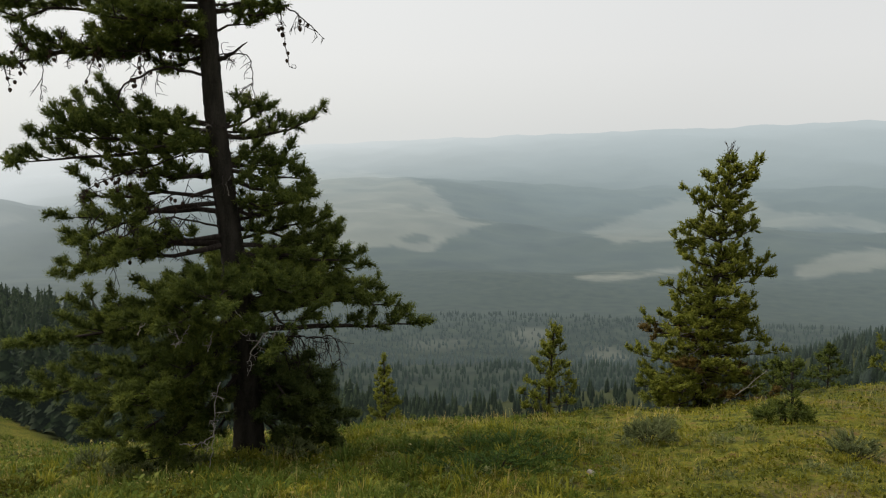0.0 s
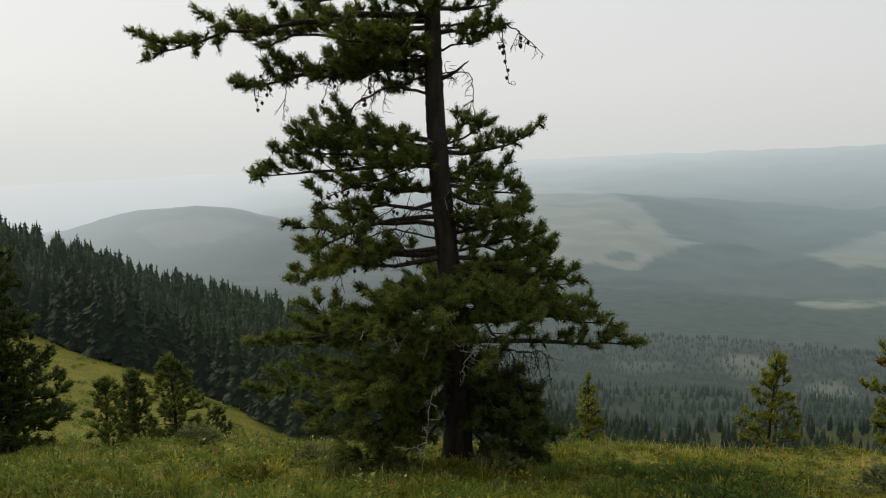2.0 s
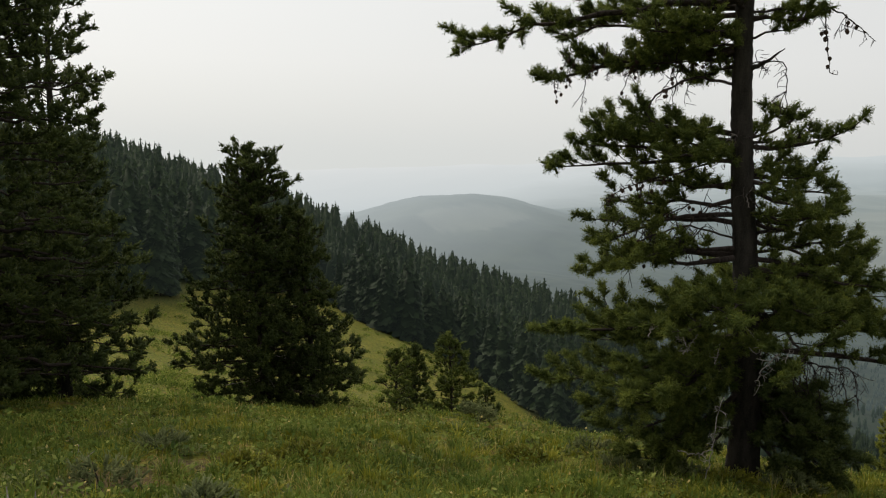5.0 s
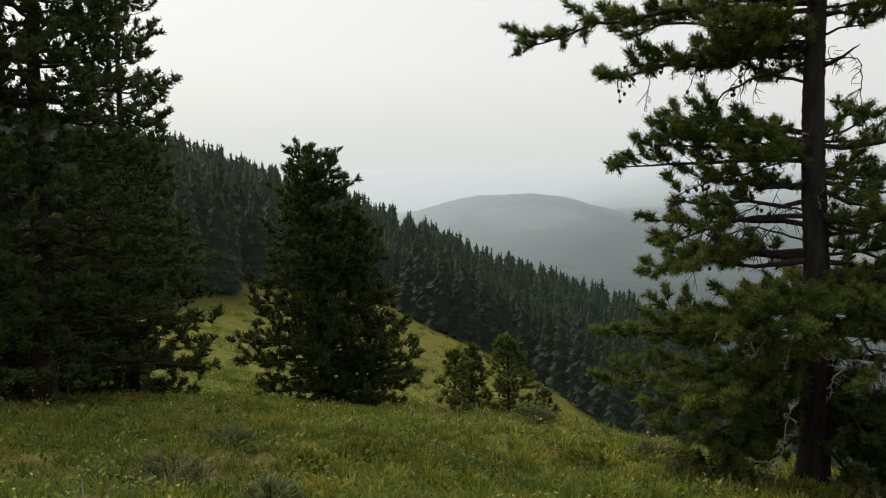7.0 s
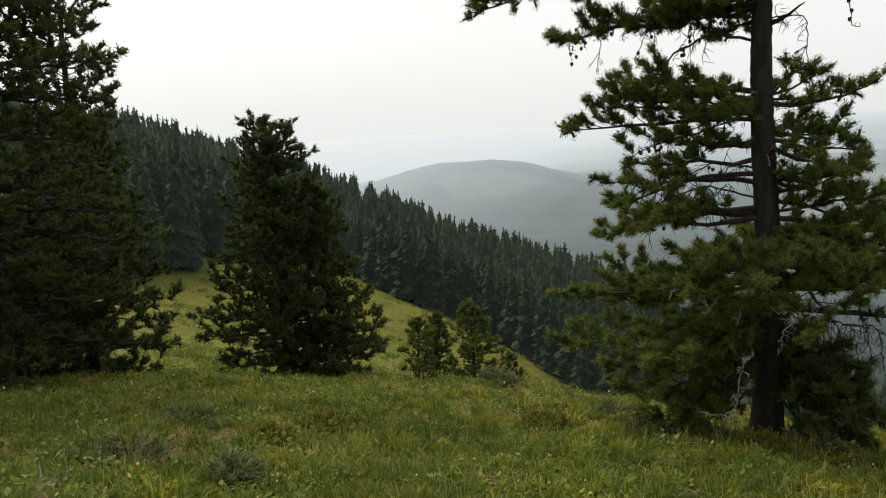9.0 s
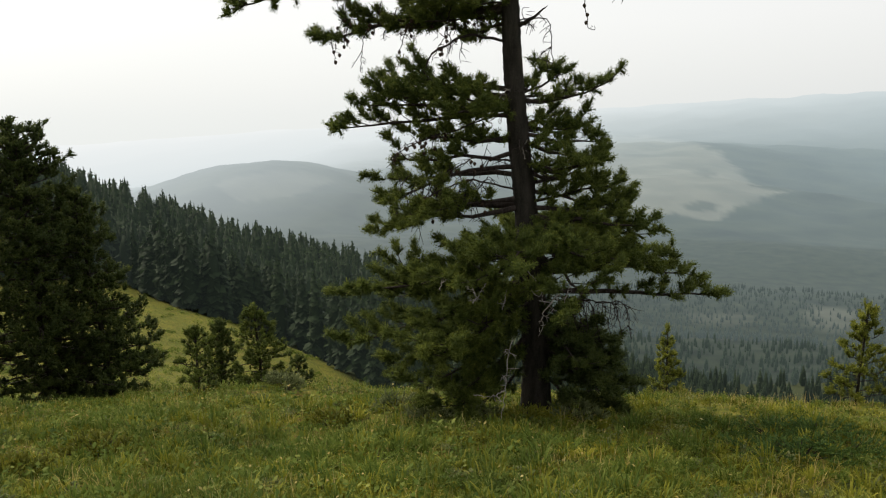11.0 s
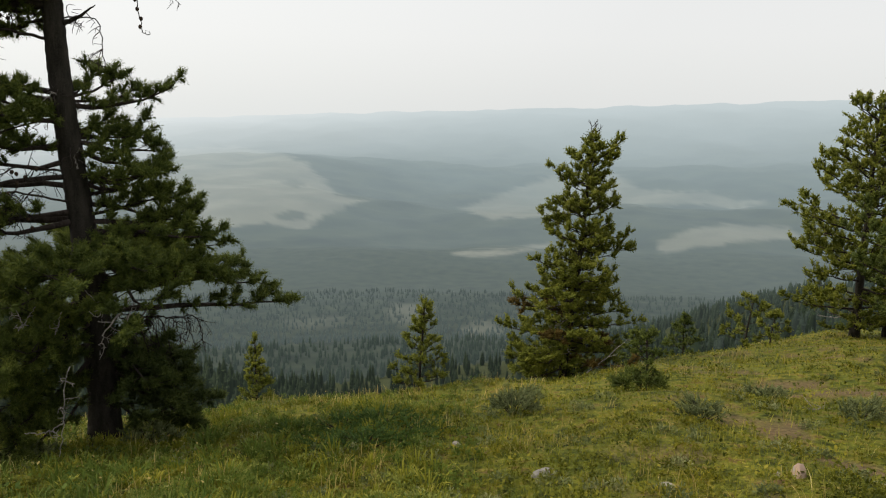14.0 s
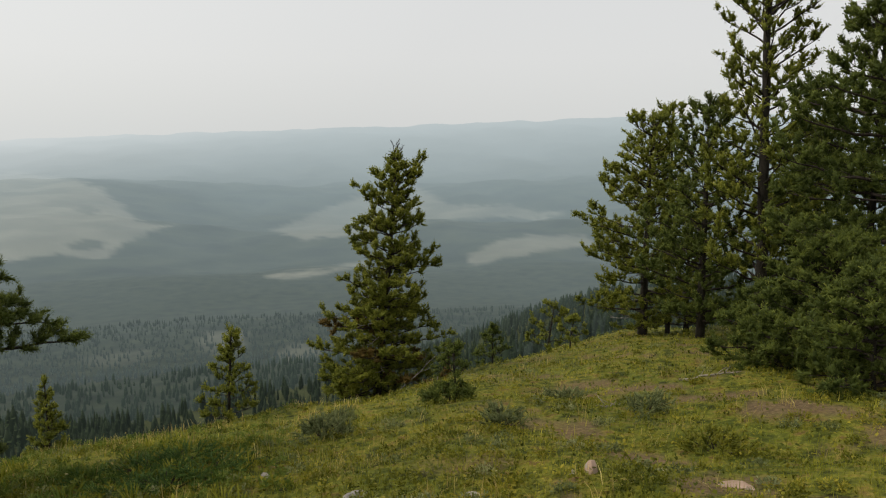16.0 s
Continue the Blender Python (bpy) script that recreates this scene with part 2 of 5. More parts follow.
def tufts(bits, at, way, long, needle, count, rng, wide=.0055, tone=None, core=.30):
    """Bottle-brush shoots: needles stand off the last stretch of every shoot and lean forward."""
    at, way, long = np.asarray(at), unit(np.asarray(way)), np.asarray(long)
    m = len(at)
    if not m:
        return
    s = unit(np.cross(way, rng.normal(size=(m, 3))))
    u = np.cross(way, s)
    t = rng.uniform(0, 1, (m, count))
    a = rng.uniform(0, 6.283, (m, count))
    lean = np.where(t > .72, rng.uniform(.05, 1.2, (m, count)), rng.uniform(.75, 1.35, (m, count)))
    out = np.cos(a)[..., None] * s[:, None] + np.sin(a)[..., None] * u[:, None]
    d = unit(np.sin(lean)[..., None] * out + np.cos(lean)[..., None] * way[:, None])
    base = at[:, None] + way[:, None] * (t * long[:, None])[..., None]
    tip = base + d * (needle * rng.uniform(.8, 1.08, (m, count)))[..., None]
    flat = unit(np.cross(d, rng.normal(size=(m, count, 3)))) * wide * .5
    v = np.stack([base, tip - flat, tip + flat], 2).reshape(-1, 3)
    # tone rises along the shoot to its tip
    young = np.clip((rng.uniform(.15, .6, (m, 1)) if tone is None else np.asarray(tone)[:, None]) + .30 * t + rng.normal(0, .08, (m, count)), 0, 1)
    bits.add(v, np.arange(len(v)), np.repeat(young.ravel(), 3))
    # a solid core fills the brush, toned down to paint the shade inside
    if core:
        r = core * needle
        low_, high = at + way * long[:, None] * .2, at + way * long[:, None] * .95
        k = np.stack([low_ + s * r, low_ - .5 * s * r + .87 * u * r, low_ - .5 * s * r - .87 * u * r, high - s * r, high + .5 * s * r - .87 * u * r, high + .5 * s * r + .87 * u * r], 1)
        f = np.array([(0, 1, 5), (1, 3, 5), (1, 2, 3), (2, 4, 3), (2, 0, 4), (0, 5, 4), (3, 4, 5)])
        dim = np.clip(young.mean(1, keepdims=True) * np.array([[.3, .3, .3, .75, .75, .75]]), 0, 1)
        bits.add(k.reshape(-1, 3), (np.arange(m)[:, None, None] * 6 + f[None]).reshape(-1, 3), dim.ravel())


def curve(p0, c, p1, n):
    t = np.linspace(0, 1, n)[:, None]
    return (1 - t) ** 2 * p0 + 2 * t * (1 - t) * c + t * t * p1


def twigs(bits, p, m, q, r0=.0065, r1=.003):
    """Many fine bent twigs at once, three-sided."""
    t = np.linspace(0, 1, 3)[None, :, None]
    line = (1 - t) ** 2 * p[:, None] + 2 * t * (1 - t) * m[:, None] + t * t * q[:, None]
    way = unit(q - p)
    s = unit(np.cross(way, (.31, .17, .93)))
    u = np.cross(way, s)
    rad = np.linspace(r0, r1, 3)[None, :, None, None]
    a = np.array([0, 2.094, 4.189])
    ring_ = np.cos(a)[None, :, None] * s[:, None] + np.sin(a)[None, :, None] * u[:, None]
    v = line[:, :, None] + rad * ring_[:, None]
    one = [(i * 3 + j, i * 3 + (j + 1) % 3, (i + 1) * 3 + (j + 1) % 3) for i in range(2) for j in range(3)]
    one += [(i * 3 + j, (i + 1) * 3 + (j + 1) % 3, (i + 1) * 3 + j) for i in range(2) for j in range(3)]
    bits.add(v.reshape(-1, 3), (np.arange(len(p))[:, None, None] * 9 + np.array(one)[None]).reshape(-1, 3))


def limb(tree, p0, tip, sag=0.0, spread=.45, start=.15, thick=.022, needles=NEEDLES, rng=None, gap=.085, needle=.062, count=40,
         shoot=.15, wide=.0055, upward=.25, fullness=1.0, name="limb", wood=TWIG, bare=False, flat=.35, bushy=2, core=.30):
    """One limb with its side shoots; its needles are a mesh under it."""
    p0, tip = np.asarray(p0, float), np.asarray(tip, float)
    length = np.linalg.norm(tip - p0)
    c = .5 * (p0 + tip) + np.array([0, 0, -sag]) + rng.normal(0, .04 * length, 3)
    path = curve(p0, c, tip, max(5, int(length / .22)))
    path[1:-1] += rng.normal(0, .012 + .008 * length, path[1:-1].shape)
    wood_bits, leaf = Bits(), Bits()
    k = len(path)
    tube(wood_bits, path, np.linspace(thick, .006, k), 6, .15, rng)
    t = np.arange(start, 1.0, gap / max(length, .1))
    t = t[rng.uniform(0, 1, len(t)) < .94 * fullness]
    n = len(t)
    if n:
        f = t * (k - 1)
        j = np.minimum(f.astype(int), k - 2)
        w = unit(path[j + 1] - path[j])
        p = path[j] + (path[j + 1] - path[j]) * (f - j)[:, None]
        side = unit(np.cross(w, (0, 0, 1.0))) * np.where(np.arange(n) % 2, 1, -1)[:, None]
        d = side * rng.uniform(.4, 1.1, (n, 1)) + w * rng.uniform(.35, 1.0, (n, 1))
        d[:, 2] += rng.normal(.2, flat, n)
        d = unit(d)
        reach = spread * (.35 + .65 * np.sin(np.pi * np.minimum(1, .37 + .75 * (1 - t)))) * rng.uniform(.4, 1.15, n)
        q = p + d * reach[:, None]
        q[:, 2] += upward * reach * .5
        m = p + d * reach[:, None] * .5
        m[:, 2] -= .04 * reach
        twigs(wood_bits, p, m, q)
    ob = wood_bits.make(name, wood, tree, smooth_faces=True)
    if n and not bare:
        per = np.maximum(1, np.round(reach * bushy / (shoot * .62))).astype(int)
        own = np.repeat(np.arange(n), per)
        u = rng.uniform(.22, 1.0, len(own)) ** .7
        at = ((1 - u) ** 2)[:, None] * p[own] + (2 * u * (1 - u))[:, None] * m[own] + (u * u)[:, None] * q[own]
        ways = unit(q - m)[own] + rng.normal(0, .62, (len(own), 3))
        ways[:, 2] += upward
        # lower tones on inner shoots paint the dark inside of the limb
        tones = rng.uniform(0, .35, len(own)) + .25 * u
        ends = 4
        at = np.concatenate([at, path[-1] + (path[-2] - path[-1]) * rng.uniform(0, .6, (ends, 1))])
        tipway = unit(path[-1] - path[-2]) + rng.normal(0, .35, (ends, 3))
        tipway[:, 2] += upward
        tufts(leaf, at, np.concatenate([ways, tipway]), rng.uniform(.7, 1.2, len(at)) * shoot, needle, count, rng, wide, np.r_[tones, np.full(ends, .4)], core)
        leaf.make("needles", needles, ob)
    return ob


def smooth(a, b, v):
    u = np.clip((v - a) / (b - a), 0, 1)
    return u * u * (3 - 2 * u)


def thing(name, place, label, category, group="", turn=0.0):
    e = new(name)
    e.matrix_world = pose(*place, 0, 0, turn)
    e.empty_display_size = .2
    return tagged(e, label, category, group)


def trunk(tree, height_, radius, lean, rng, name="trunk", sides=12, wob=.03, material=BARK, top=.012, flare=1.25):
    n = max(8, int(height_ / .3))
    t = np.linspace(0, 1, n)
    p = np.stack([lean[0] * t ** 1.2, lean[1] * t ** 1.2, -.15 + (height_ + .15) * t], 1)
    p[1:, :2] += np.cumsum(rng.normal(0, wob * .35, (n - 1, 2)), 0) * np.minimum(1, t[1:, None] * 3)
    r = top + (radius - top) * (1 - t) ** .85
    r[:3] *= np.array([flare, 1 + (flare - 1) * .35, 1.03])
    bits = Bits()
    tube(bits, p, r, sides, .07, rng)
    bits.make(name, material, tree, smooth_faces=True)
    return lambda z: np.array([np.interp(z, p[:, 2], p[:, 0]), np.interp(z, p[:, 2], p[:, 1]), z]), lambda z: np.interp(z, p[:, 2], r)


def pine(place, tall, radius, shape, label, seed, lean=(0, 0), step=.30, per=4, needles=NEEDLES, start=.12, sag=.08, rise=.15, spread=.4, count=30,
         needle=.07, shoot=.20, wide=.008, gap=.13, low=.1, name="pine", group="", full=1.0, thick=.02, brown=0.0, upward=.35, bits_dead=0, wild=.25, skirt=0.0, dense=1.0, airy=0.0):
    """A pine grown from whorls; shape lists (share of the height, reach in metres)."""
    rng = np.random.RandomState(seed)
    tree = thing(name, place, label, "tree", group)
    axis, girth = trunk(tree, tall, radius, lean, rng, top=.012)
    hs, rs = [a for a, _ in shape], [b for _, b in shape]
    z, turn = low * tall, rng.uniform(0, 6.28)
    while z < tall * .985:
        f = z / tall
        reach = np.interp(f, hs, rs)
        here = max(3, round(per * (1 - airy * smooth(.35, .6, f))))
        for k in range(here):
            turn += 6.283 / here + rng.normal(0, .3)
            r = reach * rng.uniform(1 - wild, 1 + wild)
            if r < .06:
                continue
            zz = z + rng.normal(0, step * .25)
            p0 = axis(zz)
            d = np.array([math.cos(turn), math.sin(turn), 0])
            tip = p0 + d * r + np.array([0, 0, r * (rise + .55 * f * f) - skirt * r * (1 - f)])
            kind = NEEDLES_BROWN if rng.rand() < brown * (1 - abs(f - .25) * 2.5) else needles
            limb(tree, p0, tip, sag * r, spread * min(1, .35 + .5 * r), start, thick * (.35 + .5 * r), kind, rng, gap, needle * .85, int(count * .45), shoot * .66, wide * 1.5, upward * (.7 + .5 * f), full, bushy=1.75 * dense, core=.36)
        turn += .7
        z += step * (1.15 - .45 * f)
    for _ in range(bits_dead):
        zz, a = rng.uniform(.06, .35) * tall, rng.uniform(0, 6.28)
        p0 = axis(zz)
        limb(tree, p0, p0 + np.array([math.cos(a), math.sin(a), -.15]) * rng.uniform(.4, .9), 0, .25, .2, .009, rng=rng, bare=True, name="dead_limb", gap=.11, wood=DEADWOOD)
    lead = Bits()
    p = axis(tall)
    n = 6
    tufts(lead, p + rng.normal(0, .02, (n, 3)) - np.array([0, 0, .1]), rng.normal(0, .25, (n, 3)) + np.array([0, 0, 1]), np.full(n, shoot * 1.1), needle, count, rng, wide)
    lead.make("leader", needles, tree)
    return tree


# ---------------------------------------------------------------- the lie of the land
EYE = 1.65
AZ = np.array([-180, -120, -80, -50, -34, -17, 0, 16, 33, 45, 57, 70, 100, 140, 180.0])
RINGS, FALLS = [], []


def ring(s, *fall):
    """How steeply one looks down at the ground s metres off, for each bearing of AZ (left is plus)."""
    RINGS.append(math.log(s))
    FALLS.append(fall)


SLOPE = np.array([.02, .03, .05, .09, .109, .116, .130, .132, .130, .112, .085, .070, .04, .03, .02])
CURVE = np.array([.0005, .001, .001, .0016, .0021, .0055, .0071, .0071, .0071, .0071, .0071, .0071, .004, .001, .0005])
ring(26, .1, .12, .18, .205, .230, .325, .378, .380, .372, .345, .303, .27, .2, .12, .1)
ring(38, .05, .08, .16, .22, .27, .38, .42, .42, .385, .325, .27, .22, .2, .1, .05)
ring(62, .03, .06, .15, .25, .33, .42, .44, .43, .345, .280, .215, .17, .12, .06, .03)
ring(110, .02, .05, .15, .25, .32, .40, .42, .40, .29, .205, .130, .09, .05, .03, .02)
ring(210, .01, .04, .12, .17, .218, .355, .38, .282, .194, .116, .050, .010, -.02, 0, .01)
ring(320, .02, .04, .10, .150, .176, .282, .33, .34, .26, .180, .12, .08, .05, .03, .02)
ring(500, .1, .12, .15, .22, .26, .27, .275, .28, .265, .220, .20, .18, .15, .12, .1)
ring(820, .12, .14, .15, .18, .20, .21, .21, .21, .205, .200, .19, .18, .16, .14, .12)
ring(1250, .12, .12, .13, .150, .155, .157, .157, .155, .150, .145, .14, .14, .14, .13, .12)
ring(1800, .09, .08, .08, .095, .105, .108, .105, .095, .098, .105, .11, .11, .1, .1, .09)
ring(2700, .03, .03, .02, .030, .040, .052, .050, .060, .075, .082, .08, .08, .06, .04, .03)
ring(4500, -.02, -.02, -.03, -.031, -.031, -.020, -.009, .003, .018, .028, .03, .03, .0, -.02, -.02)
RINGS, FALLS = np.array(RINGS), np.array(FALLS)


def waves(x, y, size, seed):
    """Gentle uneven swells, about -1 to 1."""
    rng, out = np.random.RandomState(seed), 0.0
    for n in range(7):
        turn, k, shift = rng.uniform(0, 6.28), rng.uniform(.6, 1.9) * 6.28 / size, rng.uniform(0, 6.28)
        out = out + np.sin((x * np.cos(turn) + y * np.sin(turn)) * k + shift + .8 * np.sin((y * np.cos(turn) - x * np.sin(turn)) * k * .7 + n))
    return out / 3.5


def hill(az, ls, middle, wide, far, deep, high):
    """A rounded hill on the far side of the valley."""
    return high * np.exp(-np.abs((az - middle) / wide) ** 2.4 - ((ls - math.log(far)) / deep) ** 2)


def height(x, y):
    x, y = np.asarray(x, float), np.asarray(y, float)
    s, az = np.hypot(x, y) + 1e-6, np.degrees(np.arctan2(-x, y))
    near = -s * np.interp(az, AZ, SLOPE) - s * s * np.interp(az, AZ, CURVE)
    near = near - .0085 * np.maximum(s - 9.5, 0) ** 2 * smooth(-27, -8, az) * smooth(32, 20, az)
    ls = np.log(np.maximum(s, 1))
    k = np.clip(np.searchsorted(RINGS, ls) - 1, 0, len(RINGS) - 2)
    u = smooth(0, 1, np.clip((ls - RINGS[k]) / (RINGS[k + 1] - RINGS[k]), 0, 1))
    falls = np.stack([np.interp(az, AZ, f) for f in FALLS])
    low, high = np.take_along_axis(falls, k[None], 0)[0], np.take_along_axis(falls, k[None] + 1, 0)[0]
    fall = low + (high - low) * u
    fall = fall - hill(az, ls, 34, 8, 1850, .22, .044) - hill(az, ls, 7, 9.5, 2000, .36, .026) - hill(az, ls, -25, 11, 1500, .2, .02)
    far = EYE - s * fall
    z = near + (far - near) * smooth(17, 27, s)
    z = z + .05 * waves(x, y, 2.3, 3) * smooth(2, 5, s) + .10 * waves(x, y, 6, 4) * smooth(3, 9, s)
    return z + waves(x, y, 60, 5) * .9 * smooth(35, 120, s) + waves(x, y, 420, 6) * 6 * smooth(500, 1500, s) + waves(x, y, 150, 8) * 2.5 * smooth(900, 1800, s)


def spot(az, s, sink=.03):
    """A place on the ground by bearing (left is plus) and distance."""
    x, y = -s * math.sin(radians(az)), s * math.cos(radians(az))
    return x, y, float(height(x, y)) - sink


# ---------------------------------------------------------------- the ground, one sheet to the skyline
az_grid = np.concatenate([np.arange(-180, -62, 4.0), np.arange(-62, -50, .75), np.arange(-50, 50, .4), np.arange(50, 82, .75), np.arange(82, 180, 4.0)])
s_grid = np.concatenate([np.arange(0, 3, .5), np.exp(np.linspace(math.log(3), math.log(30), 90)), np.exp(np.linspace(math.log(30.6), math.log(1000), 90)), np.exp(np.linspace(math.log(1010), math.log(4550), 150))])
SS, AA = np.meshgrid(s_grid, np.radians(az_grid), indexing="ij")
GX, GY = -SS * np.sin(AA), SS * np.cos(AA)
GZ = height(GX, GY)


def oval(az, s, middle, wide, far, deep, seed):
    """A clearing in the woods, ragged at its edge."""
    x, y = -s * np.sin(np.radians(az)), s * np.cos(np.radians(az))
    u = ((az - middle) / wide) ** 2 + ((np.log(np.maximum(s, 1)) - math.log(far)) / deep) ** 2
    return smooth(1.35, .55, u + .4 * waves(x, y, 220, seed) + .25 * waves(x, y, 70, seed + 40))


def field(az, down, x, y, corners, seed, soft=.16, ragged=.2):
    """A felled patch between corners given as bearing and angle above the horizon from the lookout; 1 inside, ragged at its edge."""
    near, within = np.full(az.shape, 1e9), np.zeros(az.shape, bool)
    for (ax, ay), (bx, by) in zip(corners, corners[1:] + corners[:1]):
        ux, uy, px, py = bx - ax, by - ay, az - ax, down - ay
        t = np.clip((px * ux + py * uy) / (ux * ux + uy * uy), 0, 1)
        near = np.minimum(near, np.hypot(px - t * ux, py - t * uy))
        if ay != by:
            within ^= ((ay > down) != (by > down)) & (az < ax + ux * (down - ay) / uy)
    return smooth(-soft, soft, np.where(within, near, -near) + ragged * waves(x, y, 130, seed) * .6 + ragged * .5 * waves(x, y, 45, seed + 40))


FELLED = [
    [(15.5, -3.2), (12.5, -2.2), (9.5, -1.85), (7.3, -1.85), (4.6, -2.2), (2.6, -2.95), (1.2, -4.1), (.3, -5.1), (-1.9, -5.5), (-.4, -5.95), (1.2, -6.6), (2.5, -7.5), (5.2, -7.1), (8.6, -7.25), (12, -6.9), (15, -5.2)],
    [(-8.4, -6.0), (-9.1, -5.8), (-11.5, -4.8), (-14.7, -3.6), (-18.5, -3.05), (-19.6, -3.6), (-21.2, -4.4), (-25.1, -4.45), (-28.8, -4.9), (-27.4, -5.3), (-23.5, -5.2), (-18.7, -5.6), (-14.6, -6.4), (-10.7, -6.75)],
    [(-22.2, -8.0), (-24.3, -6.85), (-26.3, -6.5), (-30.5, -6.4), (-31.5, -7.2), (-28, -7.45), (-25.4, -8.1), (-22.5, -8.65)],
    [(-7.9, -9.2), (-10.2, -8.85), (-12.6, -8.7), (-15.0, -8.25), (-14.8, -8.6), (-11.8, -9.2), (-9.0, -9.45)],
    [(37, -4.6), (35, -3.9), (31, -3.8), (29, -4.6), (32, -5.6), (35.5, -5.6)],
]
KEPT = [[(4.9, -6.55), (3.6, -6.2), (2.4, -6.45), (2.6, -6.85), (4.2, -6.9)], [(4.2, -4.3), (3.3, -4.0), (2.5, -4.4), (3.2, -4.65)]]


def clearings(x, y):
    s, az = np.hypot(x, y), np.degrees(np.arctan2(-x, y))
    down = np.degrees(np.arctan2(height(x, y) - EYE, s))
    c = np.maximum.reduce([field(az, down, x, y, f, 21 + k) * (.62, .52, .5, .54, .28)[k] for k, f in enumerate(FELLED)])
    for k, f in enumerate(KEPT):
        c = c * (1 - (.8 - .3 * k) * field(az, down, x, y, f, 31 + k, .1, .06))
    c = c * smooth(900, 1000, s)
    return np.maximum.reduce([c, oval(az, s, -5.0, 1.9, 640, .07, 27) * .3, oval(az, s, -10.0, 1.6, 560, .09, 28) * .28, oval(az, s, 2, 3, 610, .05, 29) * .15])


def woods_edge(x, y):
    """1 in the woods, 0 on the open meadow."""
    s, az = np.hypot(x, y), np.degrees(np.arctan2(-x, y))
    edge = np.interp(az, [-60, -34, -20, 0, 16, 26, 30, 34, 40, 43.5, 50, 54, 60, 70, 80], [60, 60, 55, 50, 58, 78, 97, 124, 118, 142, 108, 84, 74, 48, 40])
    return smooth(-5, 5, s - edge + 2.5 * waves(x, y, 25, 12))


def bare_soil_and_shade(x, y):
    s, az = np.hypot(x, y), np.degrees(np.arctan2(-x, y))
    here = np.maximum(smooth(-12, -36, az) * smooth(20, 14, s), smooth(42, 54, az) * smooth(8.5, 6, s))
    # beyond bearing 46 the soil is widened to paint in the pines' shade
    return smooth(.15, .6, waves(x, y, 1.9, 14) + .45 * waves(x, y, .6, 15) - .2 + .3 * smooth(46, 58, az)) * here * .88


n_s, n_a = GX.shape
ii, jj = np.meshgrid(np.arange(n_s - 1), np.arange(n_a), indexing="ij")
q00, q01 = ii * n_a + jj, ii * n_a + (jj + 1) % n_a
ground_tris = np.stack([np.stack([q00, q00 + n_a, q01 + n_a], -1), np.stack([q00, q01 + n_a, q01], -1)], 2).reshape(-1, 3)
ground = mesh_object("ground", np.stack([GX, GY, GZ], -1), ground_tris, MEADOW, smooth_faces=True,
                     extra={"clearing": clearings(GX, GY).ravel(), "woods": woods_edge(GX, GY).ravel(), "soil": bare_soil_and_shade(GX, GY).ravel()})
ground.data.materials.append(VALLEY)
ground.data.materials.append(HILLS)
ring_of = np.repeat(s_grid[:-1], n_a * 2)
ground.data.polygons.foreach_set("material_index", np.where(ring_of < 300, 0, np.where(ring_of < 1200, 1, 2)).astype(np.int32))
tagged(ground, "grassy hilltop falling to a wooded valley and hazy hills", "ground", kind="structure")

# ---------------------------------------------------------------- the big pine on the brow
rng = np.random.RandomState(7)
BIG = spot(15.9, 8.5, .05)
big = thing("pine", BIG, "tall old pine with dark bark, ragged limbs and dead twigs", "tree", turn=15.9)
# in the pine's own frame x is to the right along the brow, -y is uphill towards the path
t_h = np.linspace(0, 1, 34)
t_z = -.2 + 8.6 * t_h
big_path = np.stack([-.27 * (t_z / 4.9) + .035 * np.sin(t_z * 1.25), .03 * np.sin(t_z * .9), t_z], 1)
big_r = .012 + .142 * (1 - t_h) ** .8
big_r[:3] *= np.array([1.45, 1.22, 1.06])
bits = Bits()
fine_z = np.linspace(-.2, 8.4, 150)
tube(bits, np.stack([np.interp(fine_z, t_z, big_path[:, k]) for k in range(3)], 1), np.interp(fine_z, t_z, big_r), 22, .06, rng)
bits.make("trunk", BARK, big, smooth_faces=True)


def bole(z):
    return np.array([np.interp(z, t_z, big_path[:, 0]), np.interp(z, t_z, big_path[:, 1]), z])


def bough(h, dx, tip_h, near=0.0, sag=.05, spread=.45, start=.15, thick=.032, **more):
    p0 = bole(h)
    short = 1 - .17 / max(.4, math.hypot(dx - p0[0], near))
    dx, near, spread = p0[0] + (dx - p0[0]) * short, near * short, spread * .85
    how = {"needles": NEEDLES, "count": 42, "wide": .0042, "gap": .074, "bushy": 2.7, "shoot": .088, "upward": .26, "needle": .050, "core": .30, "flat": .26, **more}
    limb(big, p0, (dx, -near, tip_h - .04), sag, spread, start, thick, rng=rng, **how)
    if spread > .2 and h < 5.5 and rng.rand() < (.85 if h < 2.35 else .72 if h < 3.45 else .45):  # a lesser limb grows beside it
        p1, part_ = bole(h + rng.uniform(-.1, .12)), rng.uniform(.62, .85)
        end = p1 + (np.array([dx, -near, tip_h]) - p0) * part_ + np.array([0, rng.normal(0, .28), rng.uniform(.0, .12)])
        limb(big, p1, end, sag, spread * .9, start, thick * .7, rng=rng, **how)


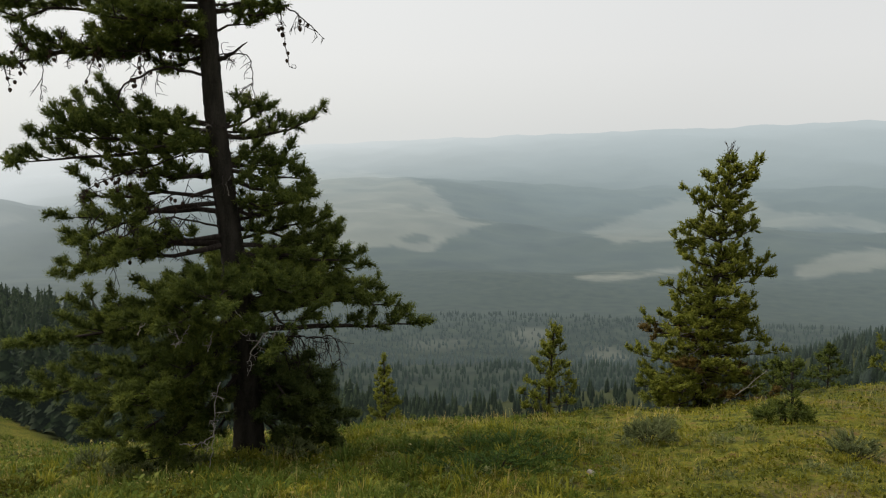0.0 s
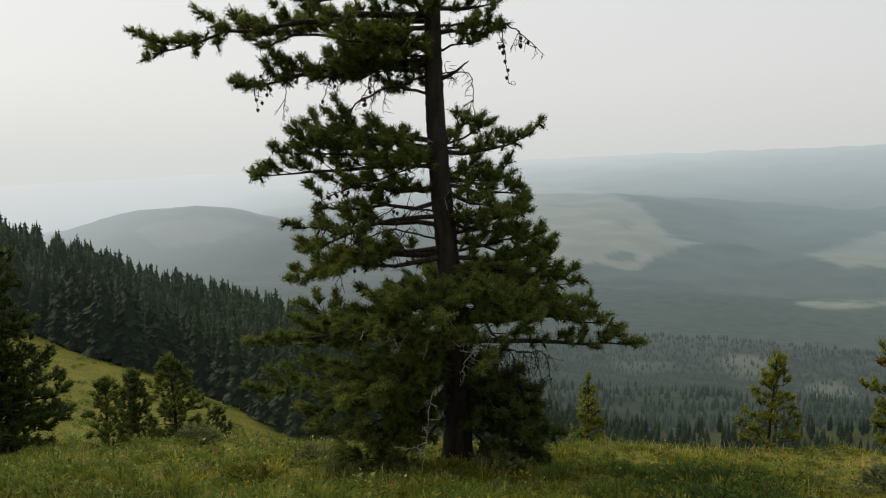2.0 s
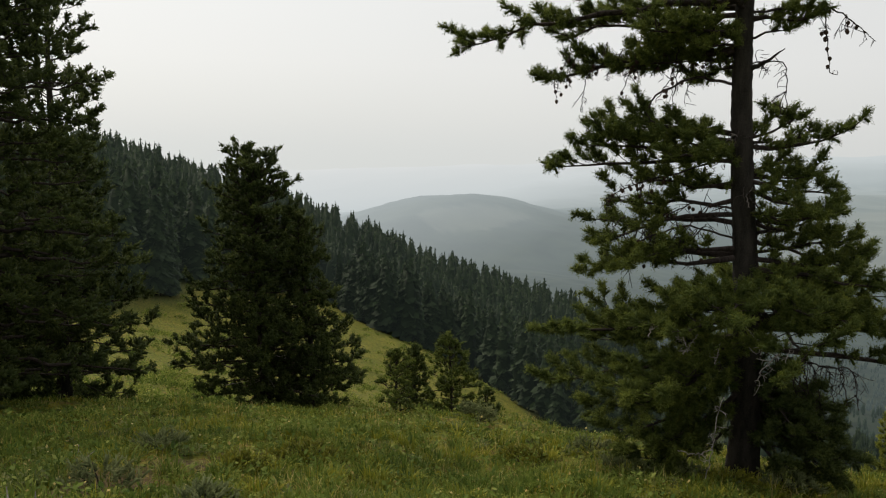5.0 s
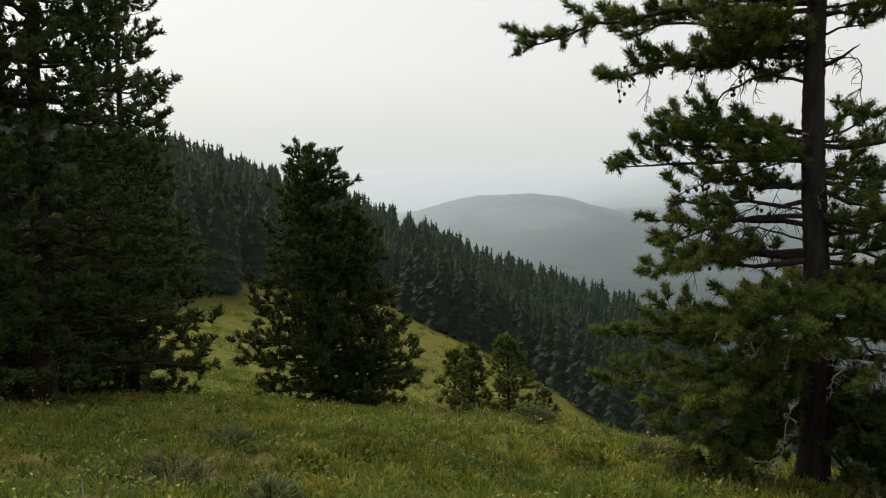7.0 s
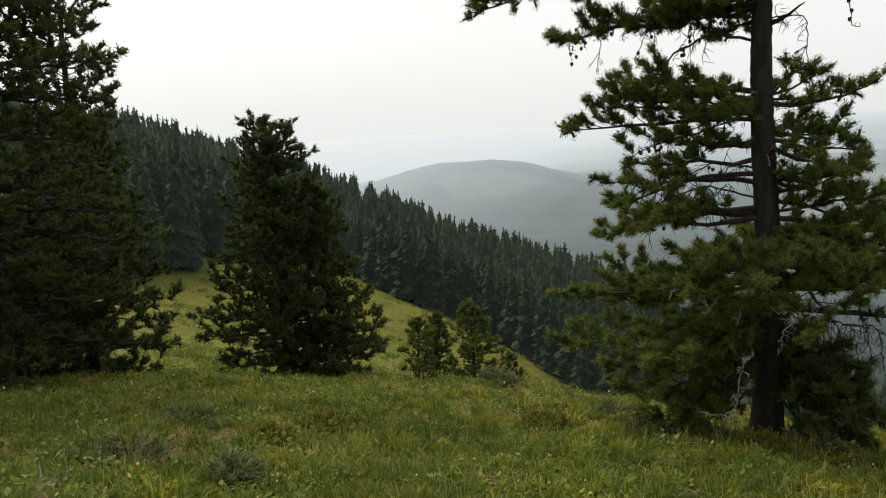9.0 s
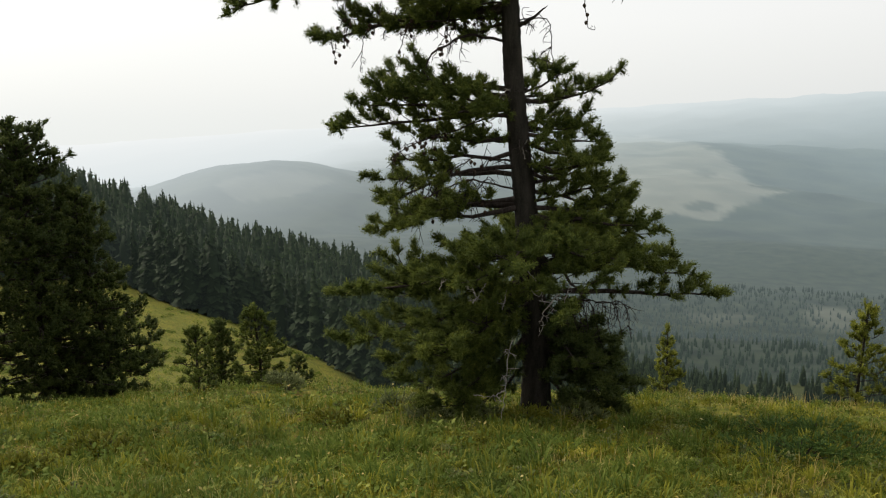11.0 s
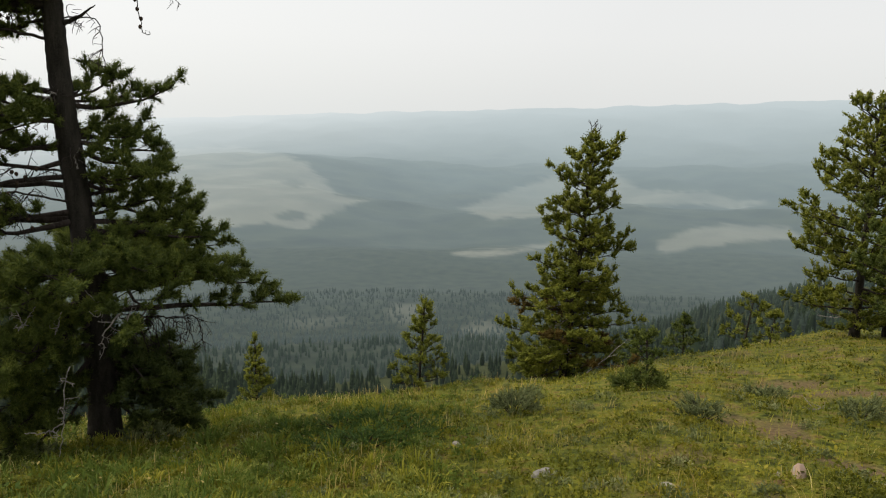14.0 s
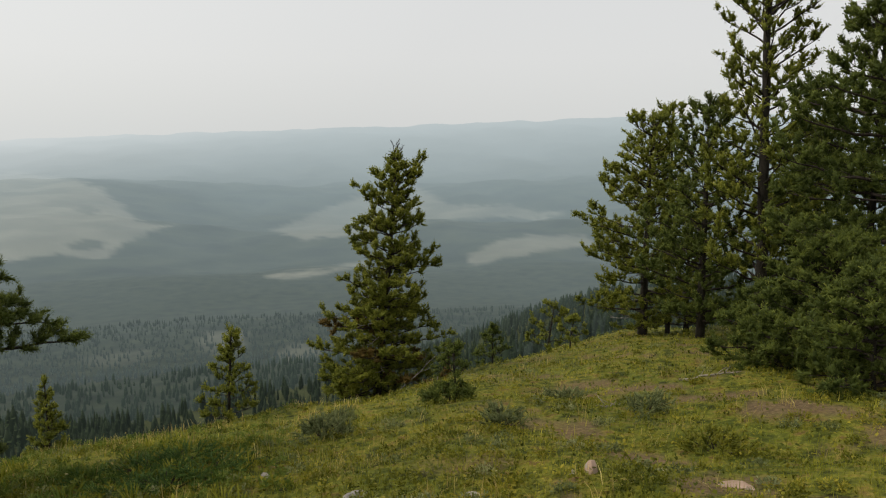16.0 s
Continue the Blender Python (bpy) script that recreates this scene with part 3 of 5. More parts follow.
# upper left and right
bough(5.35, -2.3, 5.45, .3, .1, .5)
bough(5.2, .95, 5.15, .3, .0, .35)
bough(5.6, .6, 5.9, -.6)
bough(4.80, -3.25, 4.40, .25, -.08, .42, .10, .042)
bough(4.72, -1.9, 4.75, -.7, -.05, .5, .12)
bough(4.30, -2.35, 4.08, .15, -.06, .40, .18, .036)
bough(4.45, -1.2, 4.45, .9, 0, .4, .2)
bough(4.44, .30, 4.52, .2, .02, .14, .4, .014)
bough(4.85, .55, 5.0, -.4, .05, .3)
bough(4.70, -.6, 4.9, .9, .02, .4, .3)
for h, dx, th, near in ((4.95, -1.75, 4.88, .5), (4.45, -1.3, 4.32, .5), (4.65, -2.4, 4.62, -.2), (5.1, .8, 4.98, .3)):
    bough(h, dx, th, near, .0, .42, .1, .026)
for h, dx, th, near in ((4.38, -.95, 4.26, .3), (4.25, -.8, 4.08, -.3), (4.5, -1.0, 4.5, .1), (4.6, .5, 4.62, .3), (4.3, -1.5, 4.2, -.3)):
    bough(h, dx, th, near, .0, .4, .25, .02)
# second storey
bough(3.40, -2.20, 3.18, .2, .02, .48, .14, .034)
bough(3.50, -1.70, 3.62, -.35, .03, .45, .15)
bough(3.42, -1.30, 3.66, .55, .03, .45, .2)
bough(3.30, -1.75, 3.40, .6, .05, .5, .2)
bough(3.20, -.95, 3.30, .9, .03, .45, .2)
bough(3.40, .93, 3.62, .1, .20, .26, .15, .028)
bough(3.45, .45, 3.74, -.4, .05, .28, .2, .02)
bough(3.06, .78, 3.00, .1, .06, .30, .15, .026)
bough(3.10, .60, 3.12, -.6, .03, .35)
bough(3.00, .55, 2.85, .5, .04, .32)
# third storey
bough(3.05, -1.30, 3.08, .3, .03, .48, .15, .03)
bough(3.0, -1.15, 3.02, -.35, .02, .46, .15)
bough(2.88, -1.55, 2.86, .2, .02, .42, .3)
bough(2.72, -1.72, 2.42, .2, -.06, .46, .5, .034)
bough(2.62, -1.70, 2.62, -.3, .0, .46, .45)
bough(2.32, -1.85, 2.10, .1, -.06, .42, .32, .036)
bough(2.30, -1.55, 2.18, .5, -.03, .42, .42)
bough(2.68, .88, 2.58, .1, .06, .34, .15, .028)
bough(2.60, .80, 2.76, -.3, .04, .36)
bough(2.50, .84, 2.36, .2, .03, .36)
# the sunlit skirt that hangs towards the path
bough(2.12, -.30, 1.98, 1.6, .02, .55, .3, .034)
bough(2.10, .50, 2.02, 1.5, .02, .55, .3, .034)
bough(2.20, 1.18, 2.20, .6, .08, .36, .2, .034)
bough(2.28, 1.0, 2.42, .25, .05, .45, .2)
bough(2.02, -1.02, 1.78, 1.2, .02, .58, .25, .034)
bough(1.95, .45, 1.72, 1.55, .03, .55, .3)
bough(1.92, -.62, 1.82, 1.50, .03, .55, .3)
bough(1.95, 1.10, 1.85, .6, .08, .38, .25)
bough(2.05, -.2, 2.0, -1.3, .03, .5)
bough(2.10, .8, 1.95, -1.0, .03, .5)
bough(2.05, 1.25, 2.02, -.1, .05, .4, .3)
# the long arm to the right and its underlings
bough(1.38, 2.02, 1.40, .1, -.05, .30, .42, .042)
bough(1.52, 1.72, 1.62, .0, -.02, .34, .30, .034)
bough(1.60, 1.40, 1.78, .2, .03, .44, .25, .030)
bough(1.66, 1.55, 1.80, -.2, .03, .36, .3, .030)
bough(1.70, 1.0, 1.85, .4, .05, .32, .2)
# lower left
bough(1.62, -2.05, 1.50, .45, .06, .55, .2, .034)
bough(1.40, -2.05, 1.00, .55, .02, .55, .2, .032)
bough(1.50, -1.60, 1.30, -.3, .05, .55, .2)
bough(1.05, -1.75, .62, .4, .0, .52, .2)
bough(.85, -1.05, .24, .6, -.04, .48, .2)
bough(1.45, -1.20, 1.15, 1.2, .04, .55, .25)
bough(1.15, -1.25, .68, 1.1, .02, .55, .2)
bough(1.35, -.95, 1.15, 1.4, .05, .5, .35)
bough(1.00, -1.0, .45, .8, .02, .5, .3)
bough(1.30, -.6, 1.2, -1.2, .05, .5)
# lower right, its shade painted in with the darker needles
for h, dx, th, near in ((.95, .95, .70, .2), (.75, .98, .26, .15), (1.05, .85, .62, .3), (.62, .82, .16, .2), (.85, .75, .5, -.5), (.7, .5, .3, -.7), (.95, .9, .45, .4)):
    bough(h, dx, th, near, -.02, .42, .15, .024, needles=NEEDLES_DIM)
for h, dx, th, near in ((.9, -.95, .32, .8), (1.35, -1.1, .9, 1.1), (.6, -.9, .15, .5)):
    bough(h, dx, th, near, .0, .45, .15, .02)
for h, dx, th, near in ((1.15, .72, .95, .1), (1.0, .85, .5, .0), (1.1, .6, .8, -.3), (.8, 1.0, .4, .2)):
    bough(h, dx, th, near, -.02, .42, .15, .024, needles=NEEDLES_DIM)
# crown above
for k in range(14):
    h, a = 5.7 + .18 * k, k * 2.4
    bough(h, 1.5 * (1 - k / 15) * math.cos(a), h + .2, 1.5 * (1 - k / 15) * math.sin(a), .03, .45, count=12, wide=.012)


def dead(points, thick, name="dead_branch", wood=TWIG, twigs=10, reach=.25, hang=.8, cones=0):
    """A leafless branch through the given places, with fine side twigs; cones ride on it."""
    pts = np.array(points, float)
    t = np.linspace(0, len(pts) - 1, 6 * len(pts))
    line = np.stack([np.interp(t, np.arange(len(pts)), pts[:, k]) for k in range(3)], 1)
    for _ in range(2):
        line[1:-1] = (line[:-2] + 2 * line[1:-1] + line[2:]) / 4
    line[1:-1] += rng.normal(0, .006, line[1:-1].shape)
    b = Bits()
    tube(b, line, np.linspace(thick, .004, len(line)), 5, .1, rng)
    ends = []
    for _ in range(twigs):
        p = line[rng.randint(len(line) // 5, len(line))]
        d = unit(rng.normal(0, 1, 3) + np.array([0, 0, -hang]))
        e = p + d * reach * rng.uniform(.4, 1.2)
        tube(b, curve(p, .5 * (p + e) + rng.normal(0, .04, 3), e, 5), np.linspace(.005, .0025, 5), 3, close=False)
        ends.append(.5 * (p + e))
        for _ in range(2):
            f = p + (e - p) * rng.uniform(.3, .9)
            g = f + unit(rng.normal(0, 1, 3) + np.array([0, 0, -hang])) * reach * .4
            tube(b, np.stack([f, .5 * (f + g), g]), [.0035, .003, .002], 3, close=False)
            ends.append(g)
    ob = b.make(name, wood, big, smooth_faces=True)
    if cones:
        c = Bits()
        for p in list(line[len(line) // 3:: max(1, len(line) // cones)]) + ends[:cones]:
            lumps = np.array([[math.cos(u) * w, math.sin(u) * w, z] for z, w in ((0, .006), (-.012, .018), (-.03, .015)) for u in (0, 1.57, 3.14, 4.71)] + [[0, 0, -.045]])
            tri = [[a, (a + 1) % 4, 4 + a] for a in range(4)] + [[(a + 1) % 4, 4 + (a + 1) % 4, 4 + a] for a in range(4)]
            tri += [[4 + a, 4 + (a + 1) % 4, 8 + a] for a in range(4)] + [[4 + (a + 1) % 4, 8 + (a + 1) % 4, 8 + a] for a in range(4)] + [[8 + a, 8 + (a + 1) % 4, 12] for a in range(4)]
            c.add(lumps + p + rng.normal(0, .012, 3), tri)
        tagged(c.make("cone", CONE, ob, label="small brown pine cones"), kind="stuff")
    return ob


dead([bole(3.98), (-.68, -.1, 4.06), (-1.05, -.15, 3.90), (-1.23, -.2, 3.45), (-1.15, -.2, 3.05)], .017, twigs=9, cones=3)
dead([bole(4.66), (.2, -.1, 4.70), (.55, -.15, 4.64), (.78, -.2, 4.42)], .015, twigs=16, reach=.22, hang=1.4, cones=4)
dead([(.42, -.15, 4.68), (.46, -.16, 4.35), (.50, -.16, 4.08)], .006, twigs=5, reach=.07, cones=5)
dead([(-1.2, -.2, 4.5), (-1.25, -.2, 4.25), (-1.35, -.2, 4.05)], .006, twigs=5, reach=.1, cones=5)
dead([(-1.9, -.2, 4.4), (-1.95, -.2, 4.2), (-2.1, -.2, 3.98)], .006, twigs=8, reach=.16, cones=4)
dead([(-.85, -.3, 4.3), (-.9, -.3, 4.05), (-1.0, -.3, 3.86)], .006, twigs=6, reach=.12, cones=4)
dead([bole(4.12), (-.08, -.1, 4.17), (.10, -.2, 4.30)], .038, "broken_stub", BARK, 3, .15)
dead([bole(2.45), (-.7, -.3, 2.62), (-1.1, -.35, 2.45), (-1.25, -.35, 2.2)], .012, twigs=22, reach=.28, cones=6)
dead([bole(2.75), (-.6, -.2, 2.85), (-1.0, -.2, 2.62)], .012, twigs=18, reach=.3, cones=4)
dead([bole(3.3), (-1.2, -.4, 3.0), (-1.45, -.5, 2.85)], .010, twigs=12, reach=.22, cones=7)
dead([bole(4.2), (.12, -.1, 4.2), (.16, -.1, 3.75)], .008, twigs=9, reach=.2)
dead([bole(3.0), (.12, -.1, 2.6), (.2, -.1, 2.4)], .008, twigs=8, reach=.2)
for k in range(7):
    x = .1 + .11 * k
    dead([(x * .8, -.1, 1.40 - .02 * k), (x + .15, -.15, 1.30), (x + .22, -.2, .92 + .05 * (k % 3))], .007, twigs=9, reach=.22, hang=1.2)
for k in range(10):
    x, z = -.5 - .15 * k, 4.42 - .015 * k + .1 * math.sin(k * 2.1)
    dead([(x, -.15, z), (x - .05, -.18, z - .14), (x - .12 + .05 * math.sin(k), -.2, z - .26 - .08 * (k % 3))], .006, "hanging_twig", TWIG, 6, .14, 1.3, 2 if k % 2 else 0)
for k in range(9):
    x, z = -.5 - .1 * k, 2.62 + .05 * math.sin(k * 1.7)
    dead([(x, -.2, z), (x - .1, -.25, z - .12), (x - .15, -.3, z - .32)], .006, "hanging_twig", TWIG, 8, .2, .9)
for k in range(7):
    x, z = -.9 + .2 * k, 1.78 - .06 * (k % 4)
    dead([(x, -.9, z), (x + .08 * math.sin(k * 2.0), -1.1, z - .06), (x + .14 * math.sin(k * 2.0), -1.3, z - .1)], .004, "bleached_twig", DEADWOOD, 3, .09, .2)
PALE = [(-.24, -1.3, 1.22), (-.29, -1.35, 1.1), (-.31, -1.35, .75), (-.36, -1.35, .46)]
dead(PALE, .004, "bleached_branch", DEADWOOD, 6, .12, .4)
dead([(-.31, -1.35, .75), (-.45, -1.4, .70), (-.6, -1.4, .72)], .006, "bleached_twig", DEADWOOD, 2, .1)
dead([(.25, -1.3, 1.75), (.05, -1.4, 1.52), (.0, -1.4, 1.4)], .008, "bleached_twig", DEADWOOD, 6, .12)
for k in range(16):
    z, a = rng.uniform(1.8, 4.9), rng.uniform(0, 6.28)
    p = bole(z)
    dead([p, p + .14 * np.array([math.cos(a), math.sin(a), .1]), p + .3 * np.array([math.cos(a), math.sin(a), -.25])], .005, "dead_twig", DEADWOOD if k % 3 == 0 else TWIG, 3, .12)

# ---------------------------------------------------------------- other trees near the path
YOUNG = "young pine on the brow"
young = pine(spot(-16.2, 15.0), 4.7, .08, [(0, .78), (.1, .95), (.22, .88), (.34, .72), (.45, .6), (.56, .52), (.67, .5), (.79, .4), (.88, .26), (.93, .1), (1, .02)],
     "yellow-green young pine with browned heart and bare tip", 21, (.44, .06), .18, 7, NEEDLES_YOUNG_SUNLIT, .06, .05, .22, .36, 32, .07, .17, .008, .09, .02, group=YOUNG, brown=.12, upward=.5, bits_dead=8, wild=.36, skirt=.2, airy=.4, dense=1.15)
branch_rng = np.random.RandomState(77)
for z_, out_, rise_ in ((2.45, .98, .02), (2.6, .85, .1), (2.3, .7, .1), (3.95, .55, .42), (3.8, .5, .3), (3.2, .55, .15), (1.5, -1.05, .1), (1.6, -.8, .12), (2.05, -.78, .2), (2.75, -.62, .25), (3.0, -.6, .2), (3.6, -.5, .25), (.8, .95, -.1), (.6, -1.0, -.2), (.4, -.95, -.2)):
    z_ = z_ * 1.06
    root_ = np.array([.44 * (z_ / 4.7) ** 1.2, .02, z_])
    limb(young, root_, root_ + np.array([.96 * out_, -.28 * out_, rise_]), .05, .24, .35, .013, NEEDLES_YOUNG_SUNLIT, branch_rng, .08, .058, 16, .12, .012, .4, bushy=2.0, core=.36)
for z_, out_, rise_ in ((4.3, .14, .12), (4.42, -.1, .1), (4.5, .1, .16), (4.5, -.05, .25), (4.4, .05, .3), (4.55, .08, .22)):
    root_ = np.array([.43, .06, z_ + .18])
    limb(young, root_, root_ + np.array([out_, branch_rng.normal(0, .05), rise_]), 0, .1, .2, .007, rng=branch_rng, bare=True, name="dead_limb", gap=.03)
limb(young, (.05, -.5, .25), (.72, -1.0, 1.0), .1, .3, .25, .014, rng=branch_rng, bare=True, name="bleached_limb", gap=.12, wood=DEADWOOD)
pine(spot(-5.8, 12.2), 1.46, .022, [(0, .32), (.2, .35), (.5, .27), (.75, .15), (.9, .06), (1, .02)], "slim green pine sapling standing in dry grass", 22, (.05, 0), .17, 5, NEEDLES_YOUNG_SUNLIT, .15, .0, .25, .16, 42, .06, .13, .007, .09, .1,
     name="pine_sapling", group="pine saplings", upward=.7, thick=.012, dense=1.0)
pine(spot(6.0, 18.5), 2.3, .03, [(0, .4), (.2, .42), (.5, .27), (.8, .1), (.92, .04), (1, .02)], "green pine sapling just below the brow", 23, (.0, 0), .17, 5, NEEDLES_YOUNG_SUNLIT, .25, .0, .3, .22, 34, .075, .15, .009, .1, .05,
     name="pine_sapling", group="pine saplings", upward=.7, thick=.012, dense=1.0)
pine(spot(-22.2, 9.4), .78, .014, [(0, .13), (.4, .15), (.8, .1), (1, .03)], "thin seedling pine above a low shrub", 24, (.0, 0), .12, 3, NEEDLES, .3, .0, .4, .1, 36, .05, .10, .006, .08, .35,
     name="pine_sapling", group="pine saplings", upward=.6, thick=.01)
pine(spot(-24.4, 22.0), 1.1, .025, [(0, .42), (.3, .4), (.7, .2), (1, .05)], "small dark green pine below the crest", 25, (.1, 0), .18, 4, NEEDLES, .25, 0, .3, .25, 26, .08, .16, .012, .12, .05, name="pine_sapling", group="pine saplings", upward=.6, thick=.012)
pine(spot(-21.3, 19.0), .88, .02, [(0, .34), (.3, .34), (.7, .22), (1, .05)], "small dark green pine below the crest", 26, (0, 0), .16, 4, NEEDLES, .25, 0, .3, .22, 26, .08, .16, .012, .12, .05, name="pine_sapling", group="pine saplings", upward=.6, thick=.012)
pine(spot(-28.3, 21.0), 1.25, .03, [(0, .5), (.4, .6), (.8, .3), (1, .05)], "small crooked pine with sparse tufts", 27, (.2, 0), .2, 3, NEEDLES_YOUNG_SUNLIT, .4, 0, .2, .3, 26, .08, .16, .012, .14, .1, name="pine_sapling", group="pine saplings", upward=.4, thick=.012)
pine(spot(-30.0, 19.0), .8, .02, [(0, .3), (.4, .35), (1, .05)], "low pine seedling in the grass", 28, (.1, 0), .18, 3, NEEDLES_YOUNG_SUNLIT, .4, 0, .2, .2, 24, .08, .14, .012, .14, .1, name="pine_sapling", group="pine saplings", thick=.012)
STAND = "stand of pines at the crest"
pine(spot(-35.0, 20.0), 5.3, .11, [(0, .8), (.1, 1.1), (.25, 1.35), (.4, 1.3), (.55, 1.1), (.7, .85), (.85, .55), (1, .25)], "grey-barked pine with open crown and rounded tufts", 31, (.15, 0), .34, 5, NEEDLES_YOUNG_SUNLIT, .2, .08, .2, .5, 26, .085, .2, .012, .12, .05,
     group=STAND, upward=.5, thick=.028, bits_dead=6, wild=.3, skirt=.1)
pine(spot(-36.7, 20.6), 5.6, .06, [(.5, .2), (.7, .45), (.9, .35), (1, .1)], "second slim stem of pine with rounded tufts", 32, (-.1, 0), .34, 4, NEEDLES_YOUNG_SUNLIT, .3, .05, .3, .35, 24, .09, .22, .012, .14, .5, group=STAND, upward=.6)
pine(spot(-38.9, 17.4), 4.9, .09, [(0, .9), (.2, 1.15), (.45, 1.0), (.7, .7), (.9, .35), (1, .1)], "dense green pine in the stand", 33, (.1, 0), .34, 5, NEEDLES, .2, .05, .3, .45, 28, .085, .2, .011, .13, .06, group=STAND, upward=.6, thick=.026)
pine(spot(-42.7, 16.0), 9.8, .12, [(.1, .8), (.25, .95), (.5, .85), (.72, .72), (.88, .5), (1, .15)], "tall pine with reddish trunk and upswept limbs", 34, (-.1, 0), .42, 5, NEEDLES_YOUNG_SUNLIT, .3, .05, .45, .45, 26, .085, .22, .011, .14, .14, group=STAND, upward=.8, thick=.028)
pine(spot(-53.0, 13.0), 9.0, .13, [(0, 1.3), (.2, 1.9), (.5, 1.6), (.8, .9), (1, .2)], "large dark pine with boughs to the ground", 35, (0, 0), .42, 5, NEEDLES, .2, .08, .15, .5, 28, .085, .2, .010, .13, .05, group=STAND, upward=.45, thick=.028, skirt=.12)
pine(spot(-47.2, 11.4), 1.6, .03, [(0, .9), (.4, .9), (1, .2)], "low spreading pine bush at the foot of the stand", 37, (0, 0), .16, 6, NEEDLES, .15, 0, .1, .35, 34, .08, .17, .009, .1, .05, name="pine_bush", group=STAND, upward=.5)
pine(spot(-50.0, 9.8), 1.15, .03, [(0, .8), (.4, .8), (1, .2)], "low spreading pine bush at the foot of the stand", 36, (0, 0), .16, 6, NEEDLES, .15, 0, .1, .3, 34, .08, .17, .009, .1, .05, name="pine_bush", group=STAND, upward=.5)
pine(spot(-44.0, 12.0), 1.05, .03, [(0, .75), (.4, .75), (1, .2)], "low spreading pine bush at the foot of the stand", 38, (0, 0), .16, 6, NEEDLES, .15, 0, .1, .3, 34, .08, .17, .009, .1, .05, name="pine_bush", group=STAND, upward=.5)
pine(spot(-37.9, 21.5), 3.6, .07, [(0, .8), (.3, .95), (.7, .6), (1, .15)], "dense green pine in the stand", 39, (0, 0), .34, 5, NEEDLES, .2, .05, .25, .45, 24, .085, .2, .012, .15, .05, group=STAND, upward=.5)
pine(spot(-45.6, 17.8), 4.2, .08, [(0, .9), (.3, 1.1), (.7, .9), (1, .25)], "dense green pine in the stand", 55, (0, 0), .32, 6, NEEDLES, .1, .05, .1, .5, 26, .085, .2, .011, .13, .05, group=STAND, upward=.5, skirt=.1)
pine(spot(-49.0, 14.5), 5.4, .09, [(0, 1.1), (.3, 1.4), (.7, .9), (1, .25)], "dense green pine in the stand", 56, (0, 0), .34, 6, NEEDLES, .1, .05, .1, .5, 26, .085, .2, .011, .13, .16, group=STAND, upward=.5, skirt=.1)
# seen against the light, which the darker needles paint in
DARKSIDE = "dark pines on the meadow's edge"
pine(spot(48.6, 17.0), 5.5, .12, [(0, .5), (.07, .95), (.15, 1.35), (.3, 1.32), (.5, 1.0), (.7, .76), (.82, .55), (.92, .42), (1, .12)], "dark bushy pine with drooping lower boughs", 41, (-.18, -.2), .22, 6, NEEDLES_DIM, .06, .02, .05, .45, 30, .08, .19, .010, .10, .06, group=DARKSIDE,
     upward=.5, thick=.026, skirt=.16, wild=.35, bits_dead=8)
pine(spot(45.2, 17.2), 4.4, .07, [(0, .6), (.12, 1.05), (.3, .9), (.5, .6), (.7, .42), (.9, .34), (1, .1)], "smaller dark pine leaning on its neighbour", 42, (-.25, -.26), .22, 5, NEEDLES_DIM, .12, .03, .05, .42, 30, .08, .19, .010, .11, .06, group=DARKSIDE, upward=.6, skirt=.12, wild=.35)
pine(spot(67.0, 13.6), 9.5, .16, [(0, 1.3), (.1, 2.0), (.3, 1.85), (.5, 1.45), (.62, 1.2), (.8, 1.0), (1, .2)], "massive dark pine with boughs to the ground", 43, (0, 0), .32, 6, NEEDLES_DIM, .2, .05, .0, .5, 24, .085, .2, .012, .16, .07, group=DARKSIDE, upward=.4, thick=.03, skirt=.18, dense=1.15)
pine(spot(61.5, 16.0), 4.6, .10, [(0, .8), (.15, 1.1), (.4, 1.2), (.7, .8), (1, .2)], "dark pine with boughs to the ground", 44, (0, 0), .3, 6, NEEDLES_DIM, .15, .04, .0, .5, 28, .085, .2, .010, .13, .06, group=DARKSIDE, upward=.4, skirt=.15)
pine(spot(61.5, 20.0), 10.5, .14, [(.25, .6), (.4, .85), (.6, .85), (.8, .75), (1, .2)], "tall dark pine with thin ragged crown", 45, (0, 0), .45, 5, NEEDLES_DIM, .3, .04, .1, .45, 26, .09, .22, .012, .15, .2, group=DARKSIDE, upward=.4, dense=1.3)
pine(spot(73.5, 12.6), 9.0, .15, [(0, 1.4), (.2, 2.0), (.6, 1.5), (1, .2)], "massive dark pine with boughs to the ground", 46, (0, 0), .4, 5, NEEDLES_DIM, .2, .05, .0, .5, 26, .085, .2, .011, .15, .1, group=DARKSIDE, upward=.4, skirt=.15)
pine(spot(65.5, 17.0), 3.4, .07, [(0, 1.1), (.3, 1.2), (.7, .8), (1, .2)], "dark pine thicket under the big trees", 47, (0, 0), .28, 6, NEEDLES_DIM, .1, .04, .0, .5, 26, .085, .2, .011, .13, .04, group=DARKSIDE, upward=.4, skirt=.15)
pine(spot(70.5, 15.5), 3.2, .07, [(0, 1.1), (.3, 1.2), (.7, .8), (1, .2)], "dark pine thicket under the big trees", 48, (0, 0), .28, 6, NEEDLES_DIM, .1, .04, .0, .5, 26, .085, .2, .011, .13, .04, group=DARKSIDE, upward=.4, skirt=.15)
pine(spot(64.0, 20.5), 2.7, .06, [(0, 1.0), (.3, 1.1), (.7, .7), (1, .2)], "dark pine thicket under the big trees", 49, (0, 0), .28, 6, NEEDLES_DIM, .1, .04, .0, .5, 26, .085, .2, .011, .13, .04, group=DARKSIDE, upward=.4, skirt=.15)
